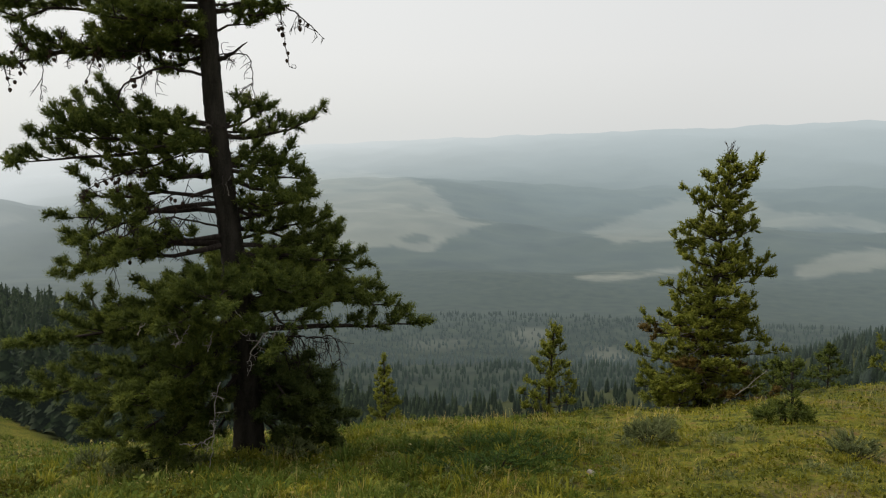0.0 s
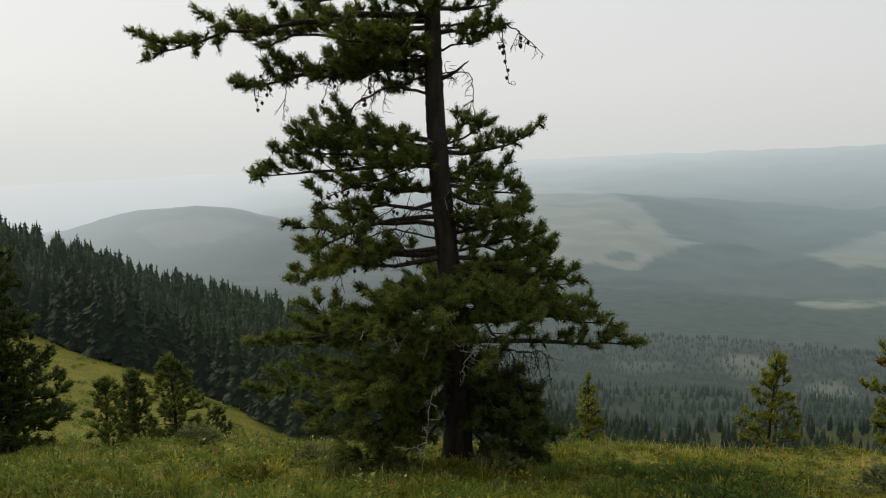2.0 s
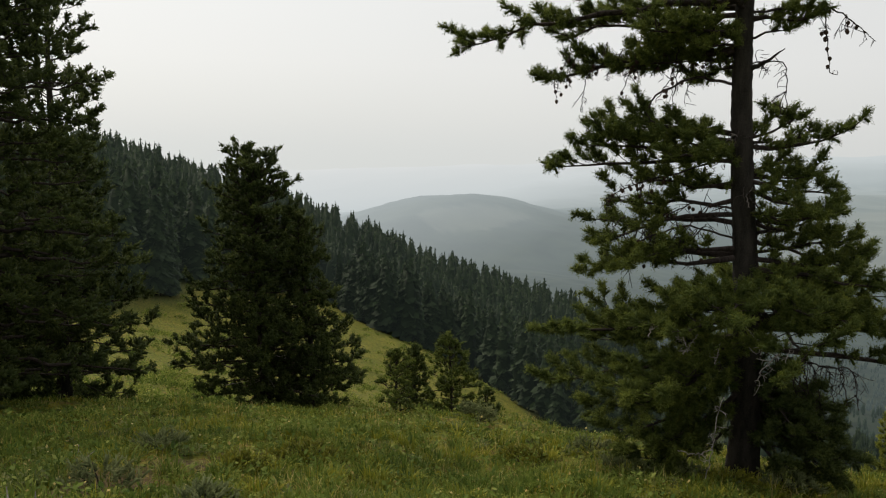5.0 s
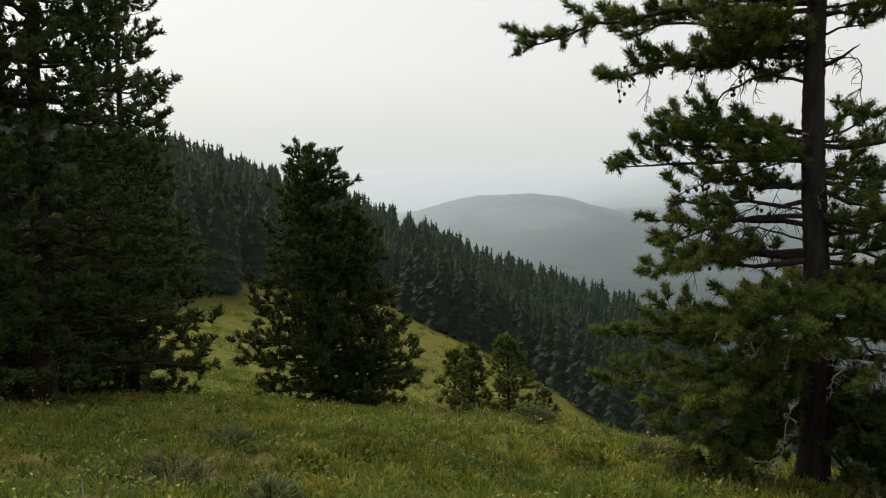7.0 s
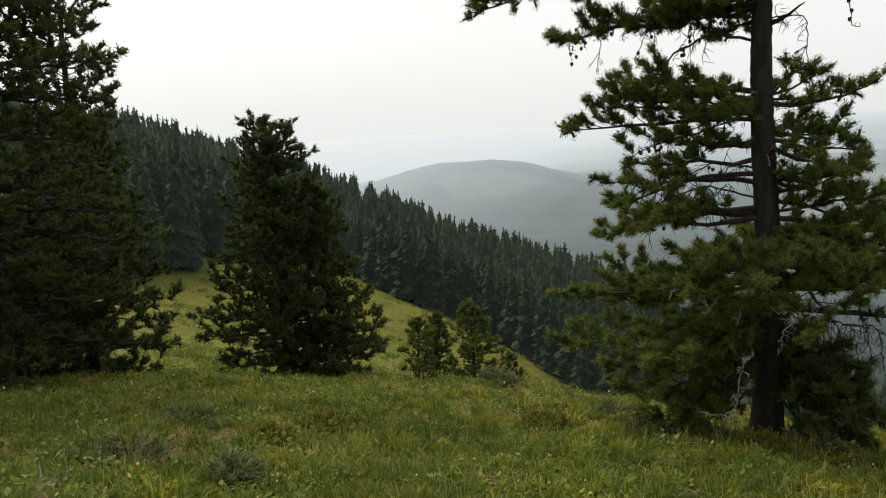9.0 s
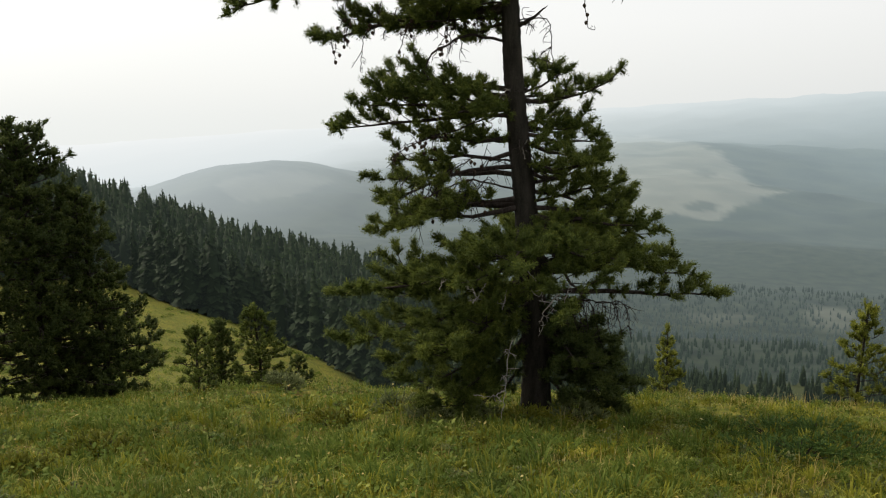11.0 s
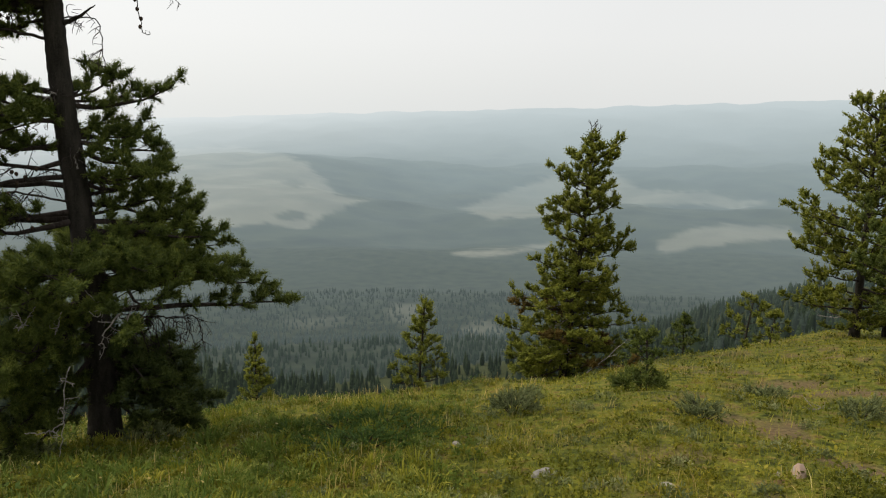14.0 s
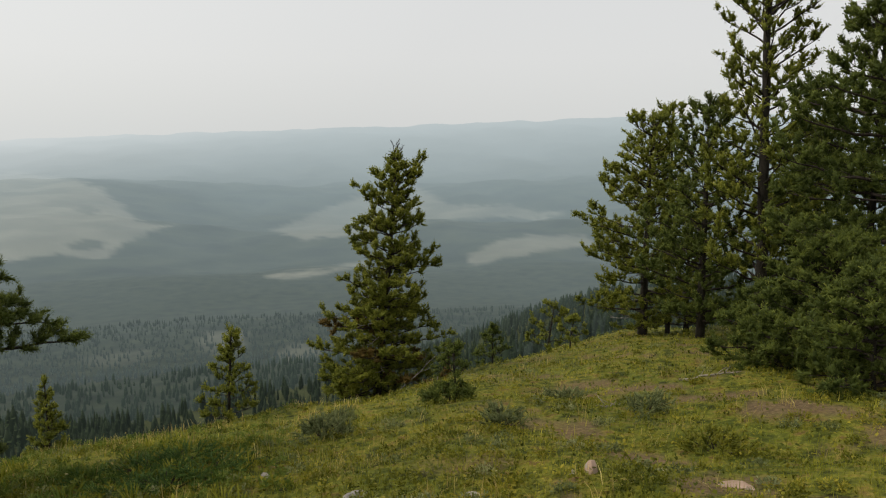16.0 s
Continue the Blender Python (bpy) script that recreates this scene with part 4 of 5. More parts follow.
pine(spot(68.5, 18.5), 3.0, .06, [(0, 1.1), (.3, 1.2), (.7, .8), (1, .2)], "dark pine thicket under the big trees", 50, (0, 0), .28, 6, NEEDLES_DIM, .1, .04, .0, .5, 26, .085, .2, .011, .13, .04, group=DARKSIDE, upward=.4, skirt=.15)
pine(spot(39.8, 12.0), .92, .018, [(0, .2), (.4, .24), (.8, .15), (1, .05)], "dark green pine sapling in the meadow", 51, (.0, 0), .12, 4, NEEDLES, .25, 0, .3, .14, 40, .06, .12, .007, .08, .1, name="pine_sapling", group="pine saplings", upward=.6, thick=.01)
pine(spot(37.9, 21.5), 2.3, .04, [(0, .3), (.3, .36), (.7, .24), (1, .06)], "dark slender young pine below the brow", 52, (.0, 0), .16, 6, NEEDLES_DIM, .1, 0, .2, .3, 28, .085, .18, .012, .12, .05, name="pine", group=DARKSIDE, upward=.4)
pine(spot(35.2, 19.0), 2.2, .045, [(0, .35), (.3, .5), (.6, .42), (.85, .2), (1, .04)], "bushy yellow-green young pine below the brow", 53, (-.1, 0), .2, 5, NEEDLES, .2, .0, .1, .38, 28, .085, .18, .011, .12, .1, name="pine", group=DARKSIDE, upward=.4, wild=.4)
pine(spot(32.4, 26.0), 1.8, .03, [(0, .5), (.4, .5), (1, .08)], "small pine on the slope", 54, (0, 0), .2, 4, NEEDLES_DIM, .2, 0, .2, .3, 22, .09, .18, .014, .14, .05, name="pine_sapling", group="pine saplings", upward=.4)

# ---------------------------------------------------------------- the woods


def conifer(rng, tall, reach, sprays, ragged=.3, slim=.3):
    """Triangles of one spire-shaped conifer: a heart toned dark to paint its inner shade, and sprays that droop outward
    from it.
    """
    b = Bits()
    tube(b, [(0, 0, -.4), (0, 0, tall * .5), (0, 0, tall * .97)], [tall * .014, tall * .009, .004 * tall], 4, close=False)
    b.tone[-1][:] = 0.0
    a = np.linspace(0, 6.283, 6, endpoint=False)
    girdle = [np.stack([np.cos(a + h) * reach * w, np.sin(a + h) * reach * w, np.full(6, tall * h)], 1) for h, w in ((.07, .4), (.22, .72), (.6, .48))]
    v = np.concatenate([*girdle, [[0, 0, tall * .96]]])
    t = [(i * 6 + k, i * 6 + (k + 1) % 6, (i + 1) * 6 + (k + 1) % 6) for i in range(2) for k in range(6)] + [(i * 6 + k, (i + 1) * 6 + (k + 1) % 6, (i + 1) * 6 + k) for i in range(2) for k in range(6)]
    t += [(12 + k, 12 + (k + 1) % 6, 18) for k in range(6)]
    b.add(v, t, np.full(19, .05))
    f = rng.uniform(0, 1, sprays) ** 1.1
    z = tall * (.08 + .86 * f)
    turn = rng.uniform(0, 6.283, sprays)
    lump = 1 + ragged * np.sin(f * 34 + turn * 2 + rng.uniform(0, 6)) * .5
    r = (reach * ((1 - f) ** .58 * np.minimum(1, .6 + f * 4)) + .012 * tall) * rng.uniform(.8, 1.12, sprays) * lump
    d, s = np.stack([np.cos(turn), np.sin(turn), 0 * turn], 1), np.stack([-np.sin(turn), np.cos(turn), 0 * turn], 1)
    w = (slim * 1.25 * r + .016 * tall)[:, None]
    tilt = rng.normal(0, .5, sprays)
    side = s * np.cos(tilt)[:, None] + np.stack([0 * tilt, 0 * tilt, np.sin(tilt)], 1)
    up = np.array([0, 0, 1.0])
    root = d * (r * .25)[:, None] + up * (z + .10 * r + .02 * tall)[:, None]
    tip = d * r[:, None] + up * (z - .22 * r)[:, None]
    mid_ = d * (r * .68)[:, None] + up * (z - .05 * r)[:, None]
    p = np.stack([root, mid_ + side * w, tip, mid_ - side * w], 1).reshape(-1, 3)
    k = np.arange(sprays)[:, None] * 4
    base = rng.uniform(.2, .6, sprays)
    b.add(p, np.concatenate([k + [0, 1, 2], k + [0, 2, 3]]), np.clip(np.stack([base * .5, base, base + .1, base], 1).ravel(), 0, 1))
    return np.concatenate(b.v), np.concatenate(b.t), np.concatenate(b.tone)


wood_rng = np.random.RandomState(99)
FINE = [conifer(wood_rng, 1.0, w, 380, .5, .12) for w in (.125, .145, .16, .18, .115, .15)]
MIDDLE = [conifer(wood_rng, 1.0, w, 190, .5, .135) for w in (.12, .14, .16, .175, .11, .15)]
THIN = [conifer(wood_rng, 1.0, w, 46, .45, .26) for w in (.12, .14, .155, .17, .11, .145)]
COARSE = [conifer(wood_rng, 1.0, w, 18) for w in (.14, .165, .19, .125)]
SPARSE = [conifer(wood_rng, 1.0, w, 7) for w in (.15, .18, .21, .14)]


def scatter(name, kinds, xs, ys, talls, material, label, category, sink=.3, dim=None):
    """Many trees as one mesh."""
    vs, ts, tones, count = [], [], [], 0
    zs = height(xs, ys)
    for i, (x, y, z, h) in enumerate(zip(xs, ys, zs, talls)):
        v, t, tone = kinds[i % len(kinds)]
        a = (i * 2.39996) % 6.283
        c, s = math.cos(a), math.sin(a)
        wide = .85 + .4 * ((i * .618) % 1)
        p = np.stack([(v[:, 0] * c - v[:, 1] * s) * h * wide + x, (v[:, 0] * s + v[:, 1] * c) * h * wide + y, v[:, 2] * h + z - sink], 1)
        vs.append(p)
        ts.append(t + count)
        tones.append(np.clip(tone + .35 * (((i * .7548) % 1) - .5), 0, 1))
        count += len(v)
    return tagged(mesh_object(name, np.concatenate(vs), np.concatenate(ts), material, tones=np.concatenate(tones)), label, category, kind="stuff")


def sown(az0, az1, s0, s1, spacing, seed, keep):
    """Places in a fan of the plan, about spacing metres apart, where keep(x, y) is over chance."""
    r = np.random.RandomState(seed)
    n = int(.5 * (s1 * s1 - s0 * s0) * radians(az1 - az0) / spacing ** 2)
    s, az = np.sqrt(r.uniform(s0 * s0, s1 * s1, n)), np.radians(r.uniform(az0, az1, n))
    x, y = -s * np.sin(az), s * np.cos(az)
    ok = keep(x, y) > r.uniform(0, 1, n)
    return x[ok], y[ok], r


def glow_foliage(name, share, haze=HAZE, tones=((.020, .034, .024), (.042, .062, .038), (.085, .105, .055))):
    """Conifers far enough off for lit smoke, which is painted into them as a share of emission."""
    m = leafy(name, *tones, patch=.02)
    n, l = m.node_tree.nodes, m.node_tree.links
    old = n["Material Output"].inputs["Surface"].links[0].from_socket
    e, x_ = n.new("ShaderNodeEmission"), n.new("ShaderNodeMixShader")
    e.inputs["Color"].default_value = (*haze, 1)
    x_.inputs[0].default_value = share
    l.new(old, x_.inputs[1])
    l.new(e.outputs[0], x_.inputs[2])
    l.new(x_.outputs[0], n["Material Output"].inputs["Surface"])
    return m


# a few percent of haze glow is mixed into the spur's foliage
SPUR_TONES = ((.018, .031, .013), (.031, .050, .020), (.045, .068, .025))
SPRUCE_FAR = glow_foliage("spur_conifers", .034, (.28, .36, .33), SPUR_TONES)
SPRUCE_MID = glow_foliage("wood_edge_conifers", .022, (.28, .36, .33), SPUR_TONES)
# the spur of dark conifers beyond the meadow: its front row stands as single trees, the rest is one wood
x, y, r = sown(20, 80, 50, 228, 2.9, 61, lambda x, y: np.where(woods_edge(x, y) > .3, 1.0, 0))
talls = r.triangular(7, 12.5, 14.5, len(x)) * np.interp(np.hypot(x, y), [50, 110], [.7, 1])
front = np.argsort(np.hypot(x, y) + 25 * np.abs(np.degrees(np.arctan2(-x, y)) - 42) / 30)[:70]
rest = np.setdiff1d(np.arange(len(x)), front)
close = rest[np.hypot(x[rest], y[rest]) < 135]
beyond = rest[np.hypot(x[rest], y[rest]) >= 135]
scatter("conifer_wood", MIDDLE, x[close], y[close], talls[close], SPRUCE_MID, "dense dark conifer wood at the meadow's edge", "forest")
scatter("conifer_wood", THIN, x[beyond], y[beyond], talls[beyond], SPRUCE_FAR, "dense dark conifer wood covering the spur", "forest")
patterns = []
for v, t, tone in FINE:
    e = thing("conifer", (0, 0, -900), "dark green spire-shaped conifer at the meadow's edge", "tree", "conifers at the wood's edge")
    n_stem = 12
    t_stem, t_crown = t[(t < n_stem).all(1)], t[(t >= n_stem).all(1)] - n_stem
    mesh_object("trunk", v[:n_stem], t_stem, BARK, e)
    mesh_object("crown", v[n_stem:], t_crown, SPRUCE_MID, e, tones=tone[n_stem:])
    patterns.append(e)
used = set()
for i, k in enumerate(front):
    e, h = patterns[i % len(patterns)], talls[k]
    m = pose(x[k], y[k], float(height(x[k], y[k])) - .3, 0, 0, (i * 137) % 360)
    if e not in used:
        used.add(e)
        e.matrix_world, e.scale = m, (h, h, h)
    else:
        c = copy_thing(e, m)
        c.scale = (h, h, h)

x, y, r = sown(-62, 21, 60, 300, 3.9, 62, lambda x, y: woods_edge(x, y) * np.where(np.arctan2(x, y) > .3, 1.0, .6))
talls = r.uniform(4.5, 9, len(x))
tops = np.degrees(np.arctan2(height(x, y) + talls - EYE, np.hypot(x, y)))
seen = (tops > -21.5) & (tops < np.interp(np.degrees(np.arctan2(-x, y)), [-50, -34, -24, -17, 0, 16, 21], [-9, -10.3, -13, -15.6, -16.0, -15, -11.5]))
x, y, talls = x[seen], y[seen], talls[seen]
scatter("slope_wood", COARSE, x, y, talls, SPRUCE_FAR, "dark conifer wood on the slope below the brow", "forest")


x, y, r = sown(-48, -13, 140, 345, 3.7, 65, lambda x, y: woods_edge(x, y))
talls = r.uniform(4, 7, len(x))
tops = np.degrees(np.arctan2(height(x, y) + talls - EYE, np.hypot(x, y)))
seen = (tops > -19) & (tops < np.interp(np.degrees(np.arctan2(-x, y)), [-48, -34, -24, -13], [-8.4, -9.4, -11.2, -14.6]))
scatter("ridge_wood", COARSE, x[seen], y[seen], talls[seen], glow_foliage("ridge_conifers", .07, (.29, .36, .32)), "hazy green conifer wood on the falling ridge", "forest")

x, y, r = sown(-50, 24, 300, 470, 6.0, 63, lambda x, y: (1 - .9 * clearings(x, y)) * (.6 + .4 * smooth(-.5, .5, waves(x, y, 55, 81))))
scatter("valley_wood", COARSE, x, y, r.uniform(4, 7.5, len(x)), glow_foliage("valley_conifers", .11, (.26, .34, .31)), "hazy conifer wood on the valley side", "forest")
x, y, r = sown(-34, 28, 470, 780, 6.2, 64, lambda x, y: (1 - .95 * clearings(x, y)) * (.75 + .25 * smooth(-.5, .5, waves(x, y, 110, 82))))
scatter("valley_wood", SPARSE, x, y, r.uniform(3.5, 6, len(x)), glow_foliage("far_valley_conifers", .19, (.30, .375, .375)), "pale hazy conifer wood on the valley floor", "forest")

# ---------------------------------------------------------------- grass and low plants
turf = np.random.RandomState(5)


def sow_near(n, az0, az1, s0, s1, power=1.0):
    """Spots thinned out with distance."""
    s = np.exp(turf.uniform(math.log(s0), math.log(s1), n))
    az = np.radians(turf.uniform(az0, az1, n))
    return -s * np.sin(az), s * np.cos(az), s, np.degrees(az)


def blades(name, n, long0, long1, wide, material, label, az=(-58, 80), s=(3.2, 34), keep=None, bend=.5, tuft=6, scatter_=.05, plain=False):
    x, y, d, a = sow_near(n // tuft, *az, *s)
    if keep is not None:
        ok = keep(x, y, d, a) > turf.uniform(0, 1, len(x))
        x, y, d, a = x[ok], y[ok], d[ok], a[ok]
    x, y, d = np.repeat(x, tuft), np.repeat(y, tuft), np.repeat(d, tuft)
    m = len(x)
    x, y = x + turf.normal(0, scatter_, m) * (1 + d * .06), y + turf.normal(0, scatter_, m) * (1 + d * .06)
    z = height(x, y)
    h = turf.uniform(long0, long1, m) * (.75 + .25 * waves(x, y, 3, 41))
    turn = turf.uniform(0, 6.283, m)
    lean = np.abs(turf.normal(0, bend, m)) + .08
    dx, dy = np.cos(turn) * np.sin(lean) * h, np.sin(turn) * np.sin(lean) * h
    w = wide * (1 + d * .09) * turf.uniform(.6, 1.3, m)
    sx, sy = -np.sin(turn) * w * .5, np.cos(turn) * w * .5
    root, tip = np.stack([x, y, z - .01], 1), np.stack([x + dx, y + dy, z + np.cos(lean) * h], 1)
    side = np.stack([sx, sy, 0 * sx], 1)
    mid_ = root * .5 + tip * .5 + np.stack([-dx * .15, -dy * .15, h * .10], 1)
    v = np.stack([root - side, root + side, mid_ + side * .8, mid_ - side * .8, tip], 1).reshape(-1, 3)
    k = np.arange(m)[:, None] * 5
    t = np.concatenate([k + [0, 1, 2], k + [0, 2, 3], k + [3, 2, 4]], 0)
    base = np.clip(turf.normal(.42, .2, m) + .18 * waves(x, y, 2.5, 42), 0, 1)
    if plain:
        v, t = np.stack([root - side, root + side, tip], 1).reshape(-1, 3), np.arange(m * 3)
        return tagged(mesh_object(name, v, t, material, tones=np.repeat(base, 3)), label, "grass", kind="stuff")
    # each blade is darker at its root and lighter at its tip
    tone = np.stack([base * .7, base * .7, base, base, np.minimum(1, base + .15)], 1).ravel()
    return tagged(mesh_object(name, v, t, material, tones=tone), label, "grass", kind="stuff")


def open_(x, y):
    return 1 - .85 * bare_soil_and_shade(x, y)


def shaded(x, y):
    return smooth(1.3, 2.2, np.hypot(x - BIG[0], y - BIG[1]))


blades("grass", 150000, .05, .16, .0042, GRASS, "short green and yellowing meadow grass", keep=lambda x, y, d, a: open_(x, y) * (.55 + .45 * smooth(-25, 20, a)), plain=True)
blades("tall_grass", 85000, .08, .22, .0045, GRASS_GREEN, "longer green grass on the hillside", az=(12, 80), s=(3.2, 20), keep=lambda x, y, d, a: smooth(14, 40, a) * open_(x, y) * smooth(-.6, .6, waves(x, y, 2.2, 44)), bend=.8, tuft=9, scatter_=.06)
blades("dry_grass", 38000, .08, .24, .0034, STRAW, "straw-coloured dry grass along the brow", s=(6, 22), keep=lambda x, y, d, a: (.2 + .8 * smooth(8, 12, d)) * smooth(-.3, .6, waves(x, y, 2.8, 45)) * open_(x, y) * (1 - .5 * smooth(30, 45, a)) * (.25 + .75 * smooth(-22, -8, a)), bend=.6, tuft=7, scatter_=.05)
blades("dry_grass", 14000, .10, .26, .0034, STRAW, "straw-coloured dry grass stems in the meadow", s=(3.4, 9), keep=lambda x, y, d, a: smooth(0, .8, waves(x, y, 1.6, 46)) * (.3 + .7 * smooth(-20, 0, a)), bend=.7, tuft=7, scatter_=.04)


def tussocks(n, material, label, seed, long0, long1, az, s, per=60, reach=.06):
    """Arching blades that spring in sheaves from one root."""
    r = np.random.RandomState(seed)
    d, a_ = np.exp(r.uniform(math.log(s[0]), math.log(s[1]), n)), np.radians(r.uniform(*az, n))
    own = np.repeat(np.arange(n), per)
    size = r.uniform(.65, 1.2, n)[own]
    turn, out = r.uniform(0, 6.283, n * per), reach * np.sqrt(r.uniform(0, 1, n * per)) * size
    way = np.stack([np.cos(turn), np.sin(turn)], 1)
    foot = np.stack([-d * np.sin(a_), d * np.cos(a_)], 1)[own] + way * out[:, None]
    z = height(foot[:, 0], foot[:, 1])
    long = r.uniform(long0, long1, n * per) * size
    arch = r.uniform(.15, .95, n * per)
    wide = r.uniform(.0025, .0055, n * per) * (1 + .06 * d[own])
    side = np.stack([-way[:, 1], way[:, 0], 0 * z], 1) * wide[:, None]
    line = []
    for t in (0, .38, .72, 1.0):
        go = long * arch * t ** 1.6 * .85
        line.append(np.stack([foot[:, 0] + way[:, 0] * go, foot[:, 1] + way[:, 1] * go, z - .01 + long * (t - .62 * arch * t ** 2.2)], 1))
    v = np.stack([line[0] - side, line[0] + side, line[1] - side, line[1] + side, line[2] - side * .7, line[2] + side * .7, line[3]], 1).reshape(-1, 3)
    k = np.arange(n * per)[:, None] * 7
    t = np.concatenate([k + [0, 1, 3], k + [0, 3, 2], k + [2, 3, 5], k + [2, 5, 4], k + [4, 5, 6]])
    base = np.clip(r.uniform(.25, .65, n)[own] + r.normal(0, .14, n * per), 0, 1)
    # blade tone climbs from a darker foot to a lighter end
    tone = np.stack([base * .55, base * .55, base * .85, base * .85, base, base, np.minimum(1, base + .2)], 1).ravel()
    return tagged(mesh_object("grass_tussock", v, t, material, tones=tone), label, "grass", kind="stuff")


tussocks(420, GRASS_GREEN, "long green grass arching out of tussocks", 81, .10, .24, (2, 70), (3.4, 9), 34, .10)
tussocks(300, GRASS, "yellowing grass arching out of tussocks", 82, .10, .22, (-8, 62), (3.4, 10), 34, .10)


def mats(name, n, size, tall, material, label, az=(-58, 80), s=(3.2, 26), keep=None):
    """Low leaf mats: small paired leaves held a hand's breadth over the soil."""
    x, y, d, a = sow_near(n, *az, *s)
    if keep is not None:
        ok = keep(x, y, d, a) > turf.uniform(0, 1, len(x))
        x, y, d = x[ok], y[ok], d[ok]
    m = len(x)
    z = height(x, y) + turf.uniform(0, 1, m) ** 1.5 * tall * (.4 + .6 * smooth(-.6, .8, waves(x, y, .7, 51)))
    turn, tilt = turf.uniform(0, 6.283, m), turf.normal(.4, .4, m)
    w = size * turf.uniform(.6, 1.4, m) * (1 + d * .05)
    f = np.stack([np.cos(turn) * np.cos(tilt), np.sin(turn) * np.cos(tilt), np.sin(tilt)], 1) * w[:, None]
    g = np.stack([-np.sin(turn), np.cos(turn), turf.normal(0, .3, m)], 1) * w[:, None] * .32
    p = np.stack([x, y, z], 1)
    v = np.stack([p, p + f * .55 + g, p + f, p + f * .55 - g], 1).reshape(-1, 3)
    k = np.arange(m)[:, None] * 4
    base = np.clip(turf.normal(.38, .2, m) + .28 * waves(x, y, 1.1, 52) + .12 * waves(x, y, .35, 54), 0, 1)
    return tagged(mesh_object(name, v, np.concatenate([k + [0, 1, 2], k + [0, 2, 3]]), material, tones=np.repeat(base, 4)), label, "ground cover", kind="stuff")


mats("leaf_mat", 110000, .026, .06, COVER, "low yellow-green leaf mats creeping over the soil", keep=lambda x, y, d, a: open_(x, y) * smooth(-.9, .3, waves(x, y, 1.4, 53) + .5 * smooth(20, -20, a)) * (.5 + .5 * smooth(45, 20, a)))

mats("weed_leaves", 42000, .036, .15, GRASS_GREEN, "broad green weed leaves among the grass", az=(10, 80), s=(3.2, 13), keep=lambda x, y, d, a: smooth(10, 35, a) * smooth(-.5, .5, waves(x, y, 1.2, 55)))
mats("seed_heads", 2600, .022, .22, STRAW, "pale dry seed heads and small flowers in the grass", az=(0, 80), s=(3.2, 12), keep=lambda x, y, d, a: .3 + .7 * smooth(0, .6, waves(x, y, 1.5, 56)))


def clumps(n, material, label, seed, reach, tall, az=(-56, 78), s=(3.6, 15), keep=None, leaf=1.0):
    """Low leafy hummocks that break up the turf."""
    r = np.random.RandomState(seed)
    d, a_ = np.exp(r.uniform(math.log(s[0]), math.log(s[1]), n)), r.uniform(*az, n)
    x, y = -d * np.sin(np.radians(a_)), d * np.cos(np.radians(a_))
    ok = (open_(x, y) > .5) if keep is None else keep(x, y, d, a_) > r.uniform(0, 1, n)
    x, y = x[ok], y[ok]
    size = r.uniform(.5, 1.3, len(x))
    own = np.repeat(np.arange(len(x)), 16)
    ang, rad = r.uniform(0, 6.283, len(own)), reach * size[own] * np.sqrt(r.uniform(0, 1, len(own)))
    px, py = x[own] + np.cos(ang) * rad, y[own] + np.sin(ang) * rad
    lift = tall * size[own] * (1 - (rad / (reach * size[own])) ** 2) * r.uniform(.4, 1, len(own))
    ways = np.stack([np.cos(ang) * .8, np.sin(ang) * .8, np.full(len(own), .7)], 1) + r.normal(0, .4, (len(own), 3))
    b = Bits()
    tufts(b, np.stack([px, py, height(px, py) + lift], 1), ways, np.full(len(own), .05 * leaf), .034 * leaf, 7, r, .012 * leaf, np.clip(r.uniform(.05, .7, len(x))[own] + r.normal(0, .1, len(own)), 0, 1), core=0)
    return tagged(b.make("turf_clump", material), label, "ground cover", kind="stuff")


clumps(750, COVER, "dark and yellow-green low leafy hummocks", 71, .10, .05)
clumps(1100, GRASS_GREEN, "fresh green weeds in the grass", 72, .10, .10, az=(-10, 78))
clumps(800, GRASS_GREEN, "coarse tussocks on the far meadow", 74, .45, .16, az=(26, 66), s=(26, 130), keep=lambda x, y, d, a: 1 - woods_edge(x, y), leaf=5.0)
clumps(260, SAGE, "grey-green woolly herbs in the turf", 73, .07, .05)


def shrub(place, reach, tall, material, label, seed, shoots=200, needle=.03, count=30, long=.14, wide=.006, name="shrub", flat=.5, category="shrub", stem=TWIG):
    """A low shrub: stems fan out from the root and carry leafy shoots."""
    rng_ = np.random.RandomState(seed)
    e = thing(name, place, label, category)
    wood_, leaf = Bits(), Bits()
    at, ways = [], []
    for _ in range(shoots):
        a, r = rng_.uniform(0, 6.283), reach * math.sqrt(rng_.uniform(.02, 1)) * rng_.uniform(.75, 1.1)
        x, y = r * math.cos(a), r * math.sin(a)
        drop = float(height(place[0] + x, place[1] + y)) - place[2]
        h = tall * (1 - .55 * (r / reach) ** 2) * rng_.uniform(.45, 1.1)
        p = np.array([x, y, drop + h])
        if rng_.rand() < .15:
            tube(wood_, curve(np.array([x * .15, y * .15, 0]), np.array([x * .6, y * .6, drop * .6 + h * .5]), p, 5), np.linspace(.009, .003, 5), 3, close=False)
        at.append(p - (0, 0, .03))
        ways.append(np.array([math.cos(a) * flat, math.sin(a) * flat, .6]) + rng_.normal(0, .45, 3))
    tagged(wood_.make("stem", stem, e), kind="stuff")
    tufts(leaf, np.array(at), np.array(ways), np.full(len(at), long), needle, count, rng_, wide)
    leaf.make("foliage", material, e)
    return e


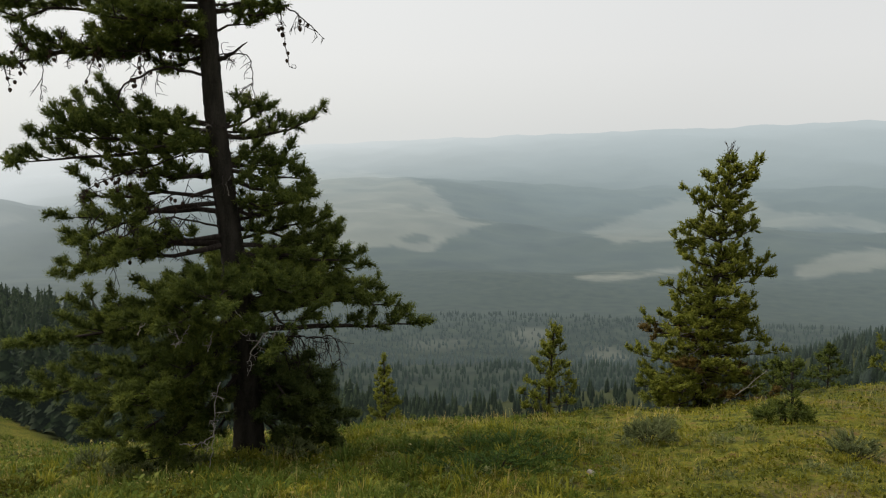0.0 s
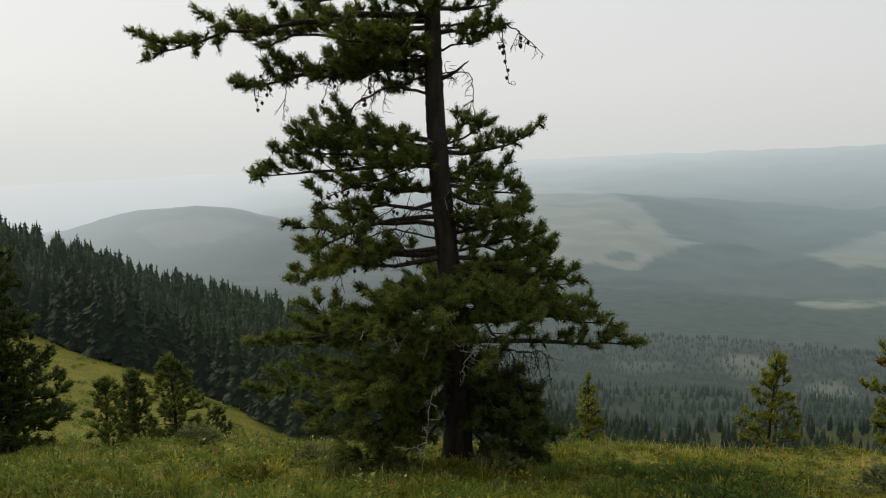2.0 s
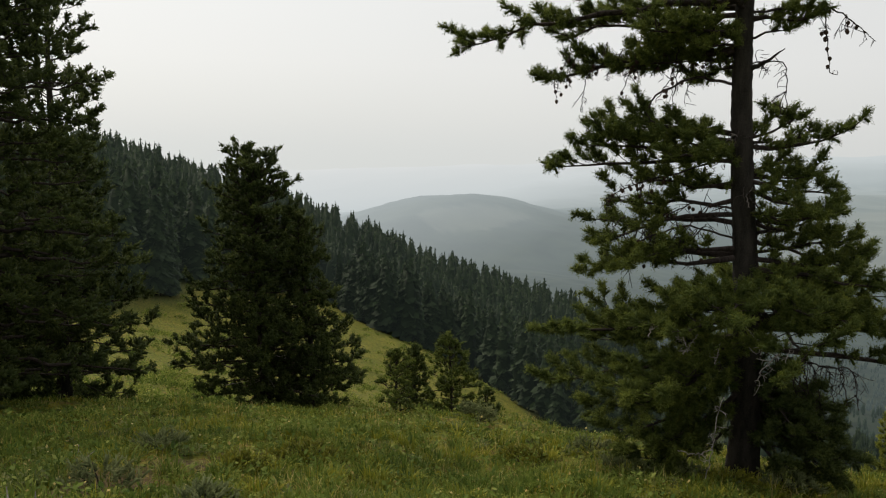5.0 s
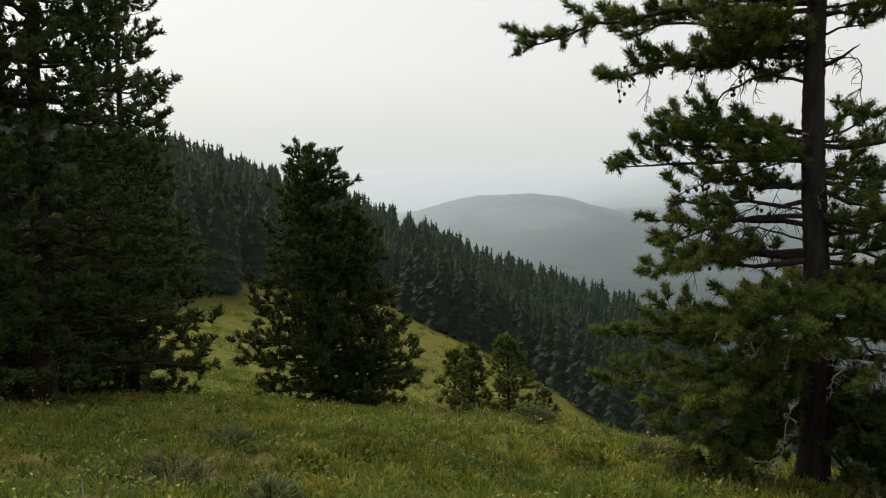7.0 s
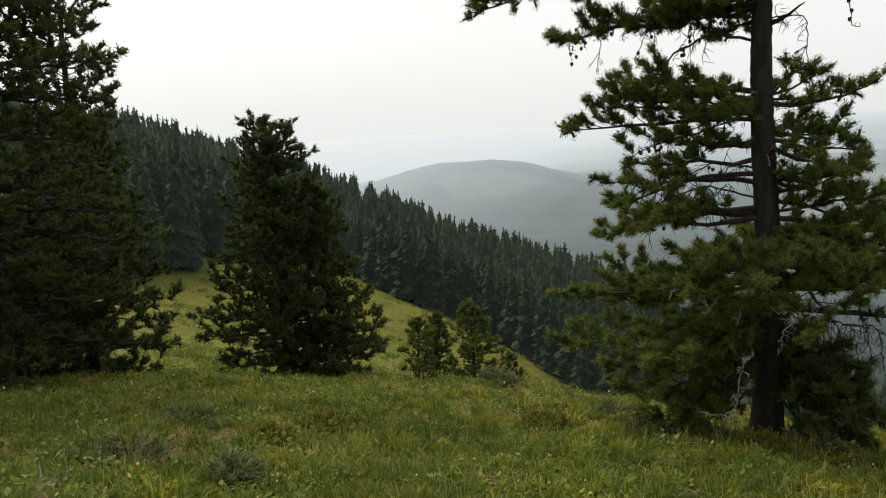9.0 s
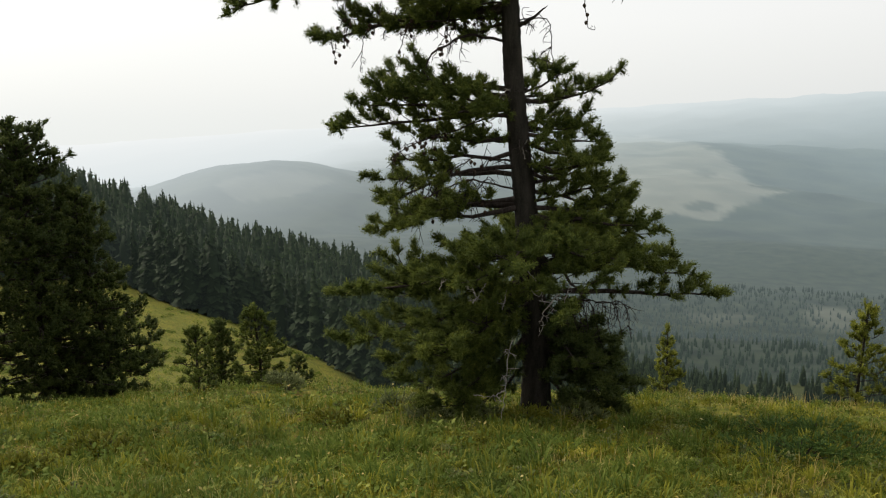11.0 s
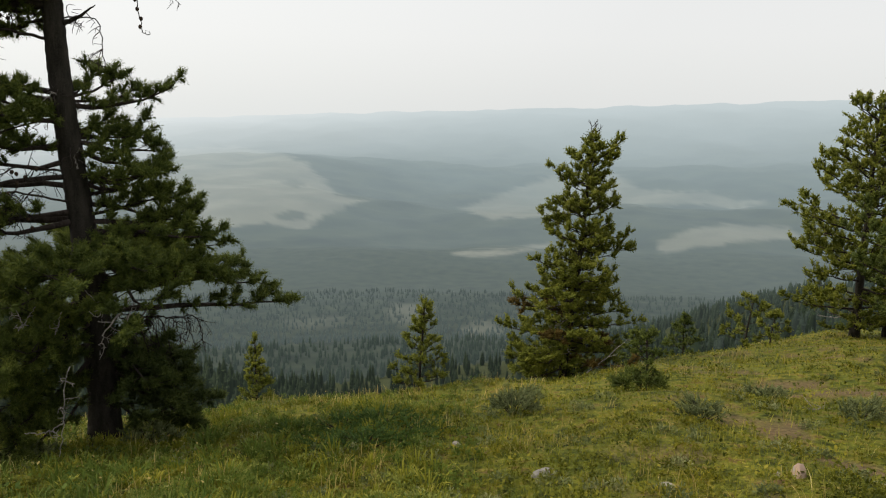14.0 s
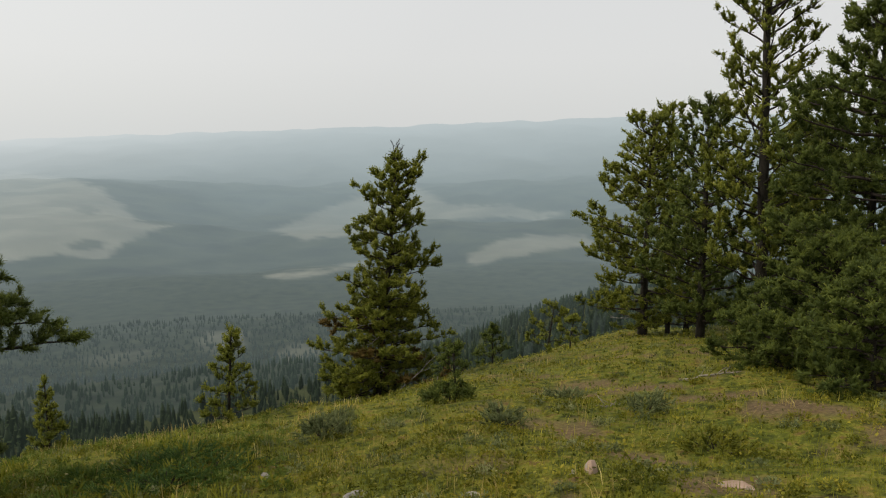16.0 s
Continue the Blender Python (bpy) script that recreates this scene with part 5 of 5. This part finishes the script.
for az_, s_, re, ta, n_ in ((.6, 7.5, .34, .09, 120), (-2.0, 7.3, .36, .11, 130), (-4.8, 7.5, .36, .10, 130), (-3.4, 8.0, .34, .13, 120), (-.6, 8.1, .34, .11, 120), (-6.6, 7.9, .26, .08, 80), (3.0, 8.2, .26, .08, 70)):
    shrub(spot(az_, s_ - .6), re, ta * 1.05, JUNIPER, "dark green creeping juniper mat in the turf", int(90 + s_ * 10 + az_ * 3), int(n_ * .9), .018, 30, .11, .008, "juniper", 1.5)
shrub(spot(-12.9, 8.3), .26, .22, SAGE, "small grey-green sagebrush in the turf", 101, 130, .03, 26, .10, .006)
shrub(spot(-13.6, 9.9), .22, .2, SAGE, "small grey-green sagebrush in the turf", 102, 50, .03, 26, .10, .006)
shrub(spot(-21.8, 9.3), .30, .22, NEEDLES, "low dark green pine shrub under a seedling", 103, 90, .05, 34, .13, .007)
shrub(spot(33.9, 11.6), .26, .26, SAGE, "silvery sagebrush on the brow", 104, 90, .035, 28, .12, .008)
for k, (az_, s_) in enumerate(((52, 6.6), (57, 7.4), (61, 6.2), (47, 7.2), (55, 5.4), (-36, 8.5), (-41, 7.0), (-30, 9.5), (-26, 7.4), (31, 8.6), (26, 9.2), (21, 7.9), (17, 7.6), (24, 8.2), (13, 8.0))):
    shrub(spot(az_, s_), .2 + .04 * (k % 4), .13 + .04 * (k % 3), SAGE if k % 3 else COVER, "small leafy shrublet among the grass", 110 + k, 70, .032, 22, .10, .007, "shrublet")


def rock(place, size, material, label, seed, turn=0.0, name="rock"):
    """An angular stone, half sunk."""
    rng_ = np.random.RandomState(seed)
    bm = bmesh.new()
    bmesh.ops.create_icosphere(bm, subdivisions=2, radius=1.0)
    planes = [(unit(rng_.normal(0, 1, 3)), rng_.uniform(.45, .8)) for _ in range(9)]
    for v in bm.verts:
        p = np.array(v.co)
        for n, d in planes:
            over = p @ n - d
            if over > 0:
                p = p - n * over
        v.co = Vector(p * np.array(size) * .95) + Vector(rng_.normal(0, .01, 3) * max(size))
    me = bpy.data.meshes.new(name)
    bm.to_mesh(me)
    bm.free()
    me.materials.append(material)
    ob = new(name, me)
    ob.matrix_world = pose(place[0], place[1], place[2] + size[2] * .45, rng_.uniform(-8, 8), rng_.uniform(-8, 8), turn)
    return tagged(ob, label, "rock")


rock(spot(-9.0, 6.6), (.055, .05, .07), ROCK_PALE, "small pale stone standing in the turf", 1)
rock(spot(-15.7, 5.5), (.12, .09, .05), ROCK_GREY, "flat grey stone sunk in the turf", 2, 20)
rock(spot(-32.9, 5.6), (.085, .07, .09), ROCK_WARM, "upright pinkish sandstone block in bare soil", 3, 35)
rock(spot(-31.6, 5.6), (.05, .05, .04), ROCK_PALE, "pale stone beside the sandstone block", 4)
rock(spot(-42.9, 5.7), (.16, .10, .05), ROCK_WARM, "flat tan slab on bare soil", 5, -30)
rock(spot(-47.6, 5.3), (.11, .09, .05), ROCK_GREY, "rounded grey stone on bare soil", 6)
rock(spot(-49.0, 5.4), (.10, .08, .05), ROCK_PALE, "pale stone on bare soil", 7)
rock(spot(-37.6, 6.0), (.09, .06, .03), ROCK_GREY, "flat grey stone in the turf", 8)
rock(spot(-24.5, 5.3), (.10, .07, .04), ROCK_PALE, "flat stone sunk in the turf", 9)
rock(spot(2.0, 7.0), (.09, .05, .03), ROCK_PALE, "flat stone in the turf", 10)
for k in range(26):
    rock(spot(-52 + 1.7 * k + 1.3 * math.sin(k * 5), 4.8 + 4.5 * ((k * .618) % 1)), (.02 + .03 * ((k * .37) % 1), .02 + .02 * ((k * .71) % 1), .018), (ROCK_GREY, ROCK_PALE, ROCK_WARM)[k % 3], "small loose stone in the turf", 40 + k, k * 40, "pebble")


def stick(place, long, thick, turn, seed, label="grey dead branch lying in the grass"):
    """A fallen branch with two stubs of side twigs."""
    rng_ = np.random.RandomState(seed)
    b = Bits()
    t = np.linspace(-.5, .5, 9)
    x_, y_ = t * long * math.cos(radians(turn)), t * long * math.sin(radians(turn))
    z_ = np.array([float(height(place[0] + u, place[1] + w)) for u, w in zip(x_, y_)]) - place[2] + thick * .6
    p = np.stack([x_, y_, z_], 1) + rng_.normal(0, .012, (9, 3)) * np.array([1, 1, .4])
    tube(b, p, np.linspace(thick, thick * .35, 9), 6, .12, rng_)
    for k in (3, 5, 6):
        e = p[k] + np.array([rng_.normal(0, .12), rng_.normal(0, .12), rng_.uniform(.04, .14)])
        tube(b, np.stack([p[k], .5 * (p[k] + e) + rng_.normal(0, .01, 3), e]), [thick * .5, thick * .35, thick * .15], 4)
    ob = b.make("fallen_branch", DEADWOOD, smooth_faces=True)
    ob.location = place
    return tagged(ob, label, "branch")


stick(spot(66.0, 5.6, 0), .75, .02, 35, 1)
stick(spot(67.5, 4.6, 0), .6, .024, 10, 2)
stick(spot(62.0, 7.4, 0), .9, .014, -20, 3)
stick(spot(-20.5, 14.2, 0), .8, .014, 60, 4)
stick(spot(-33.5, 9.0, 0), .45, .012, 15, 5)
stick(spot(-40.0, 10.4, 0), .7, .016, -35, 6)
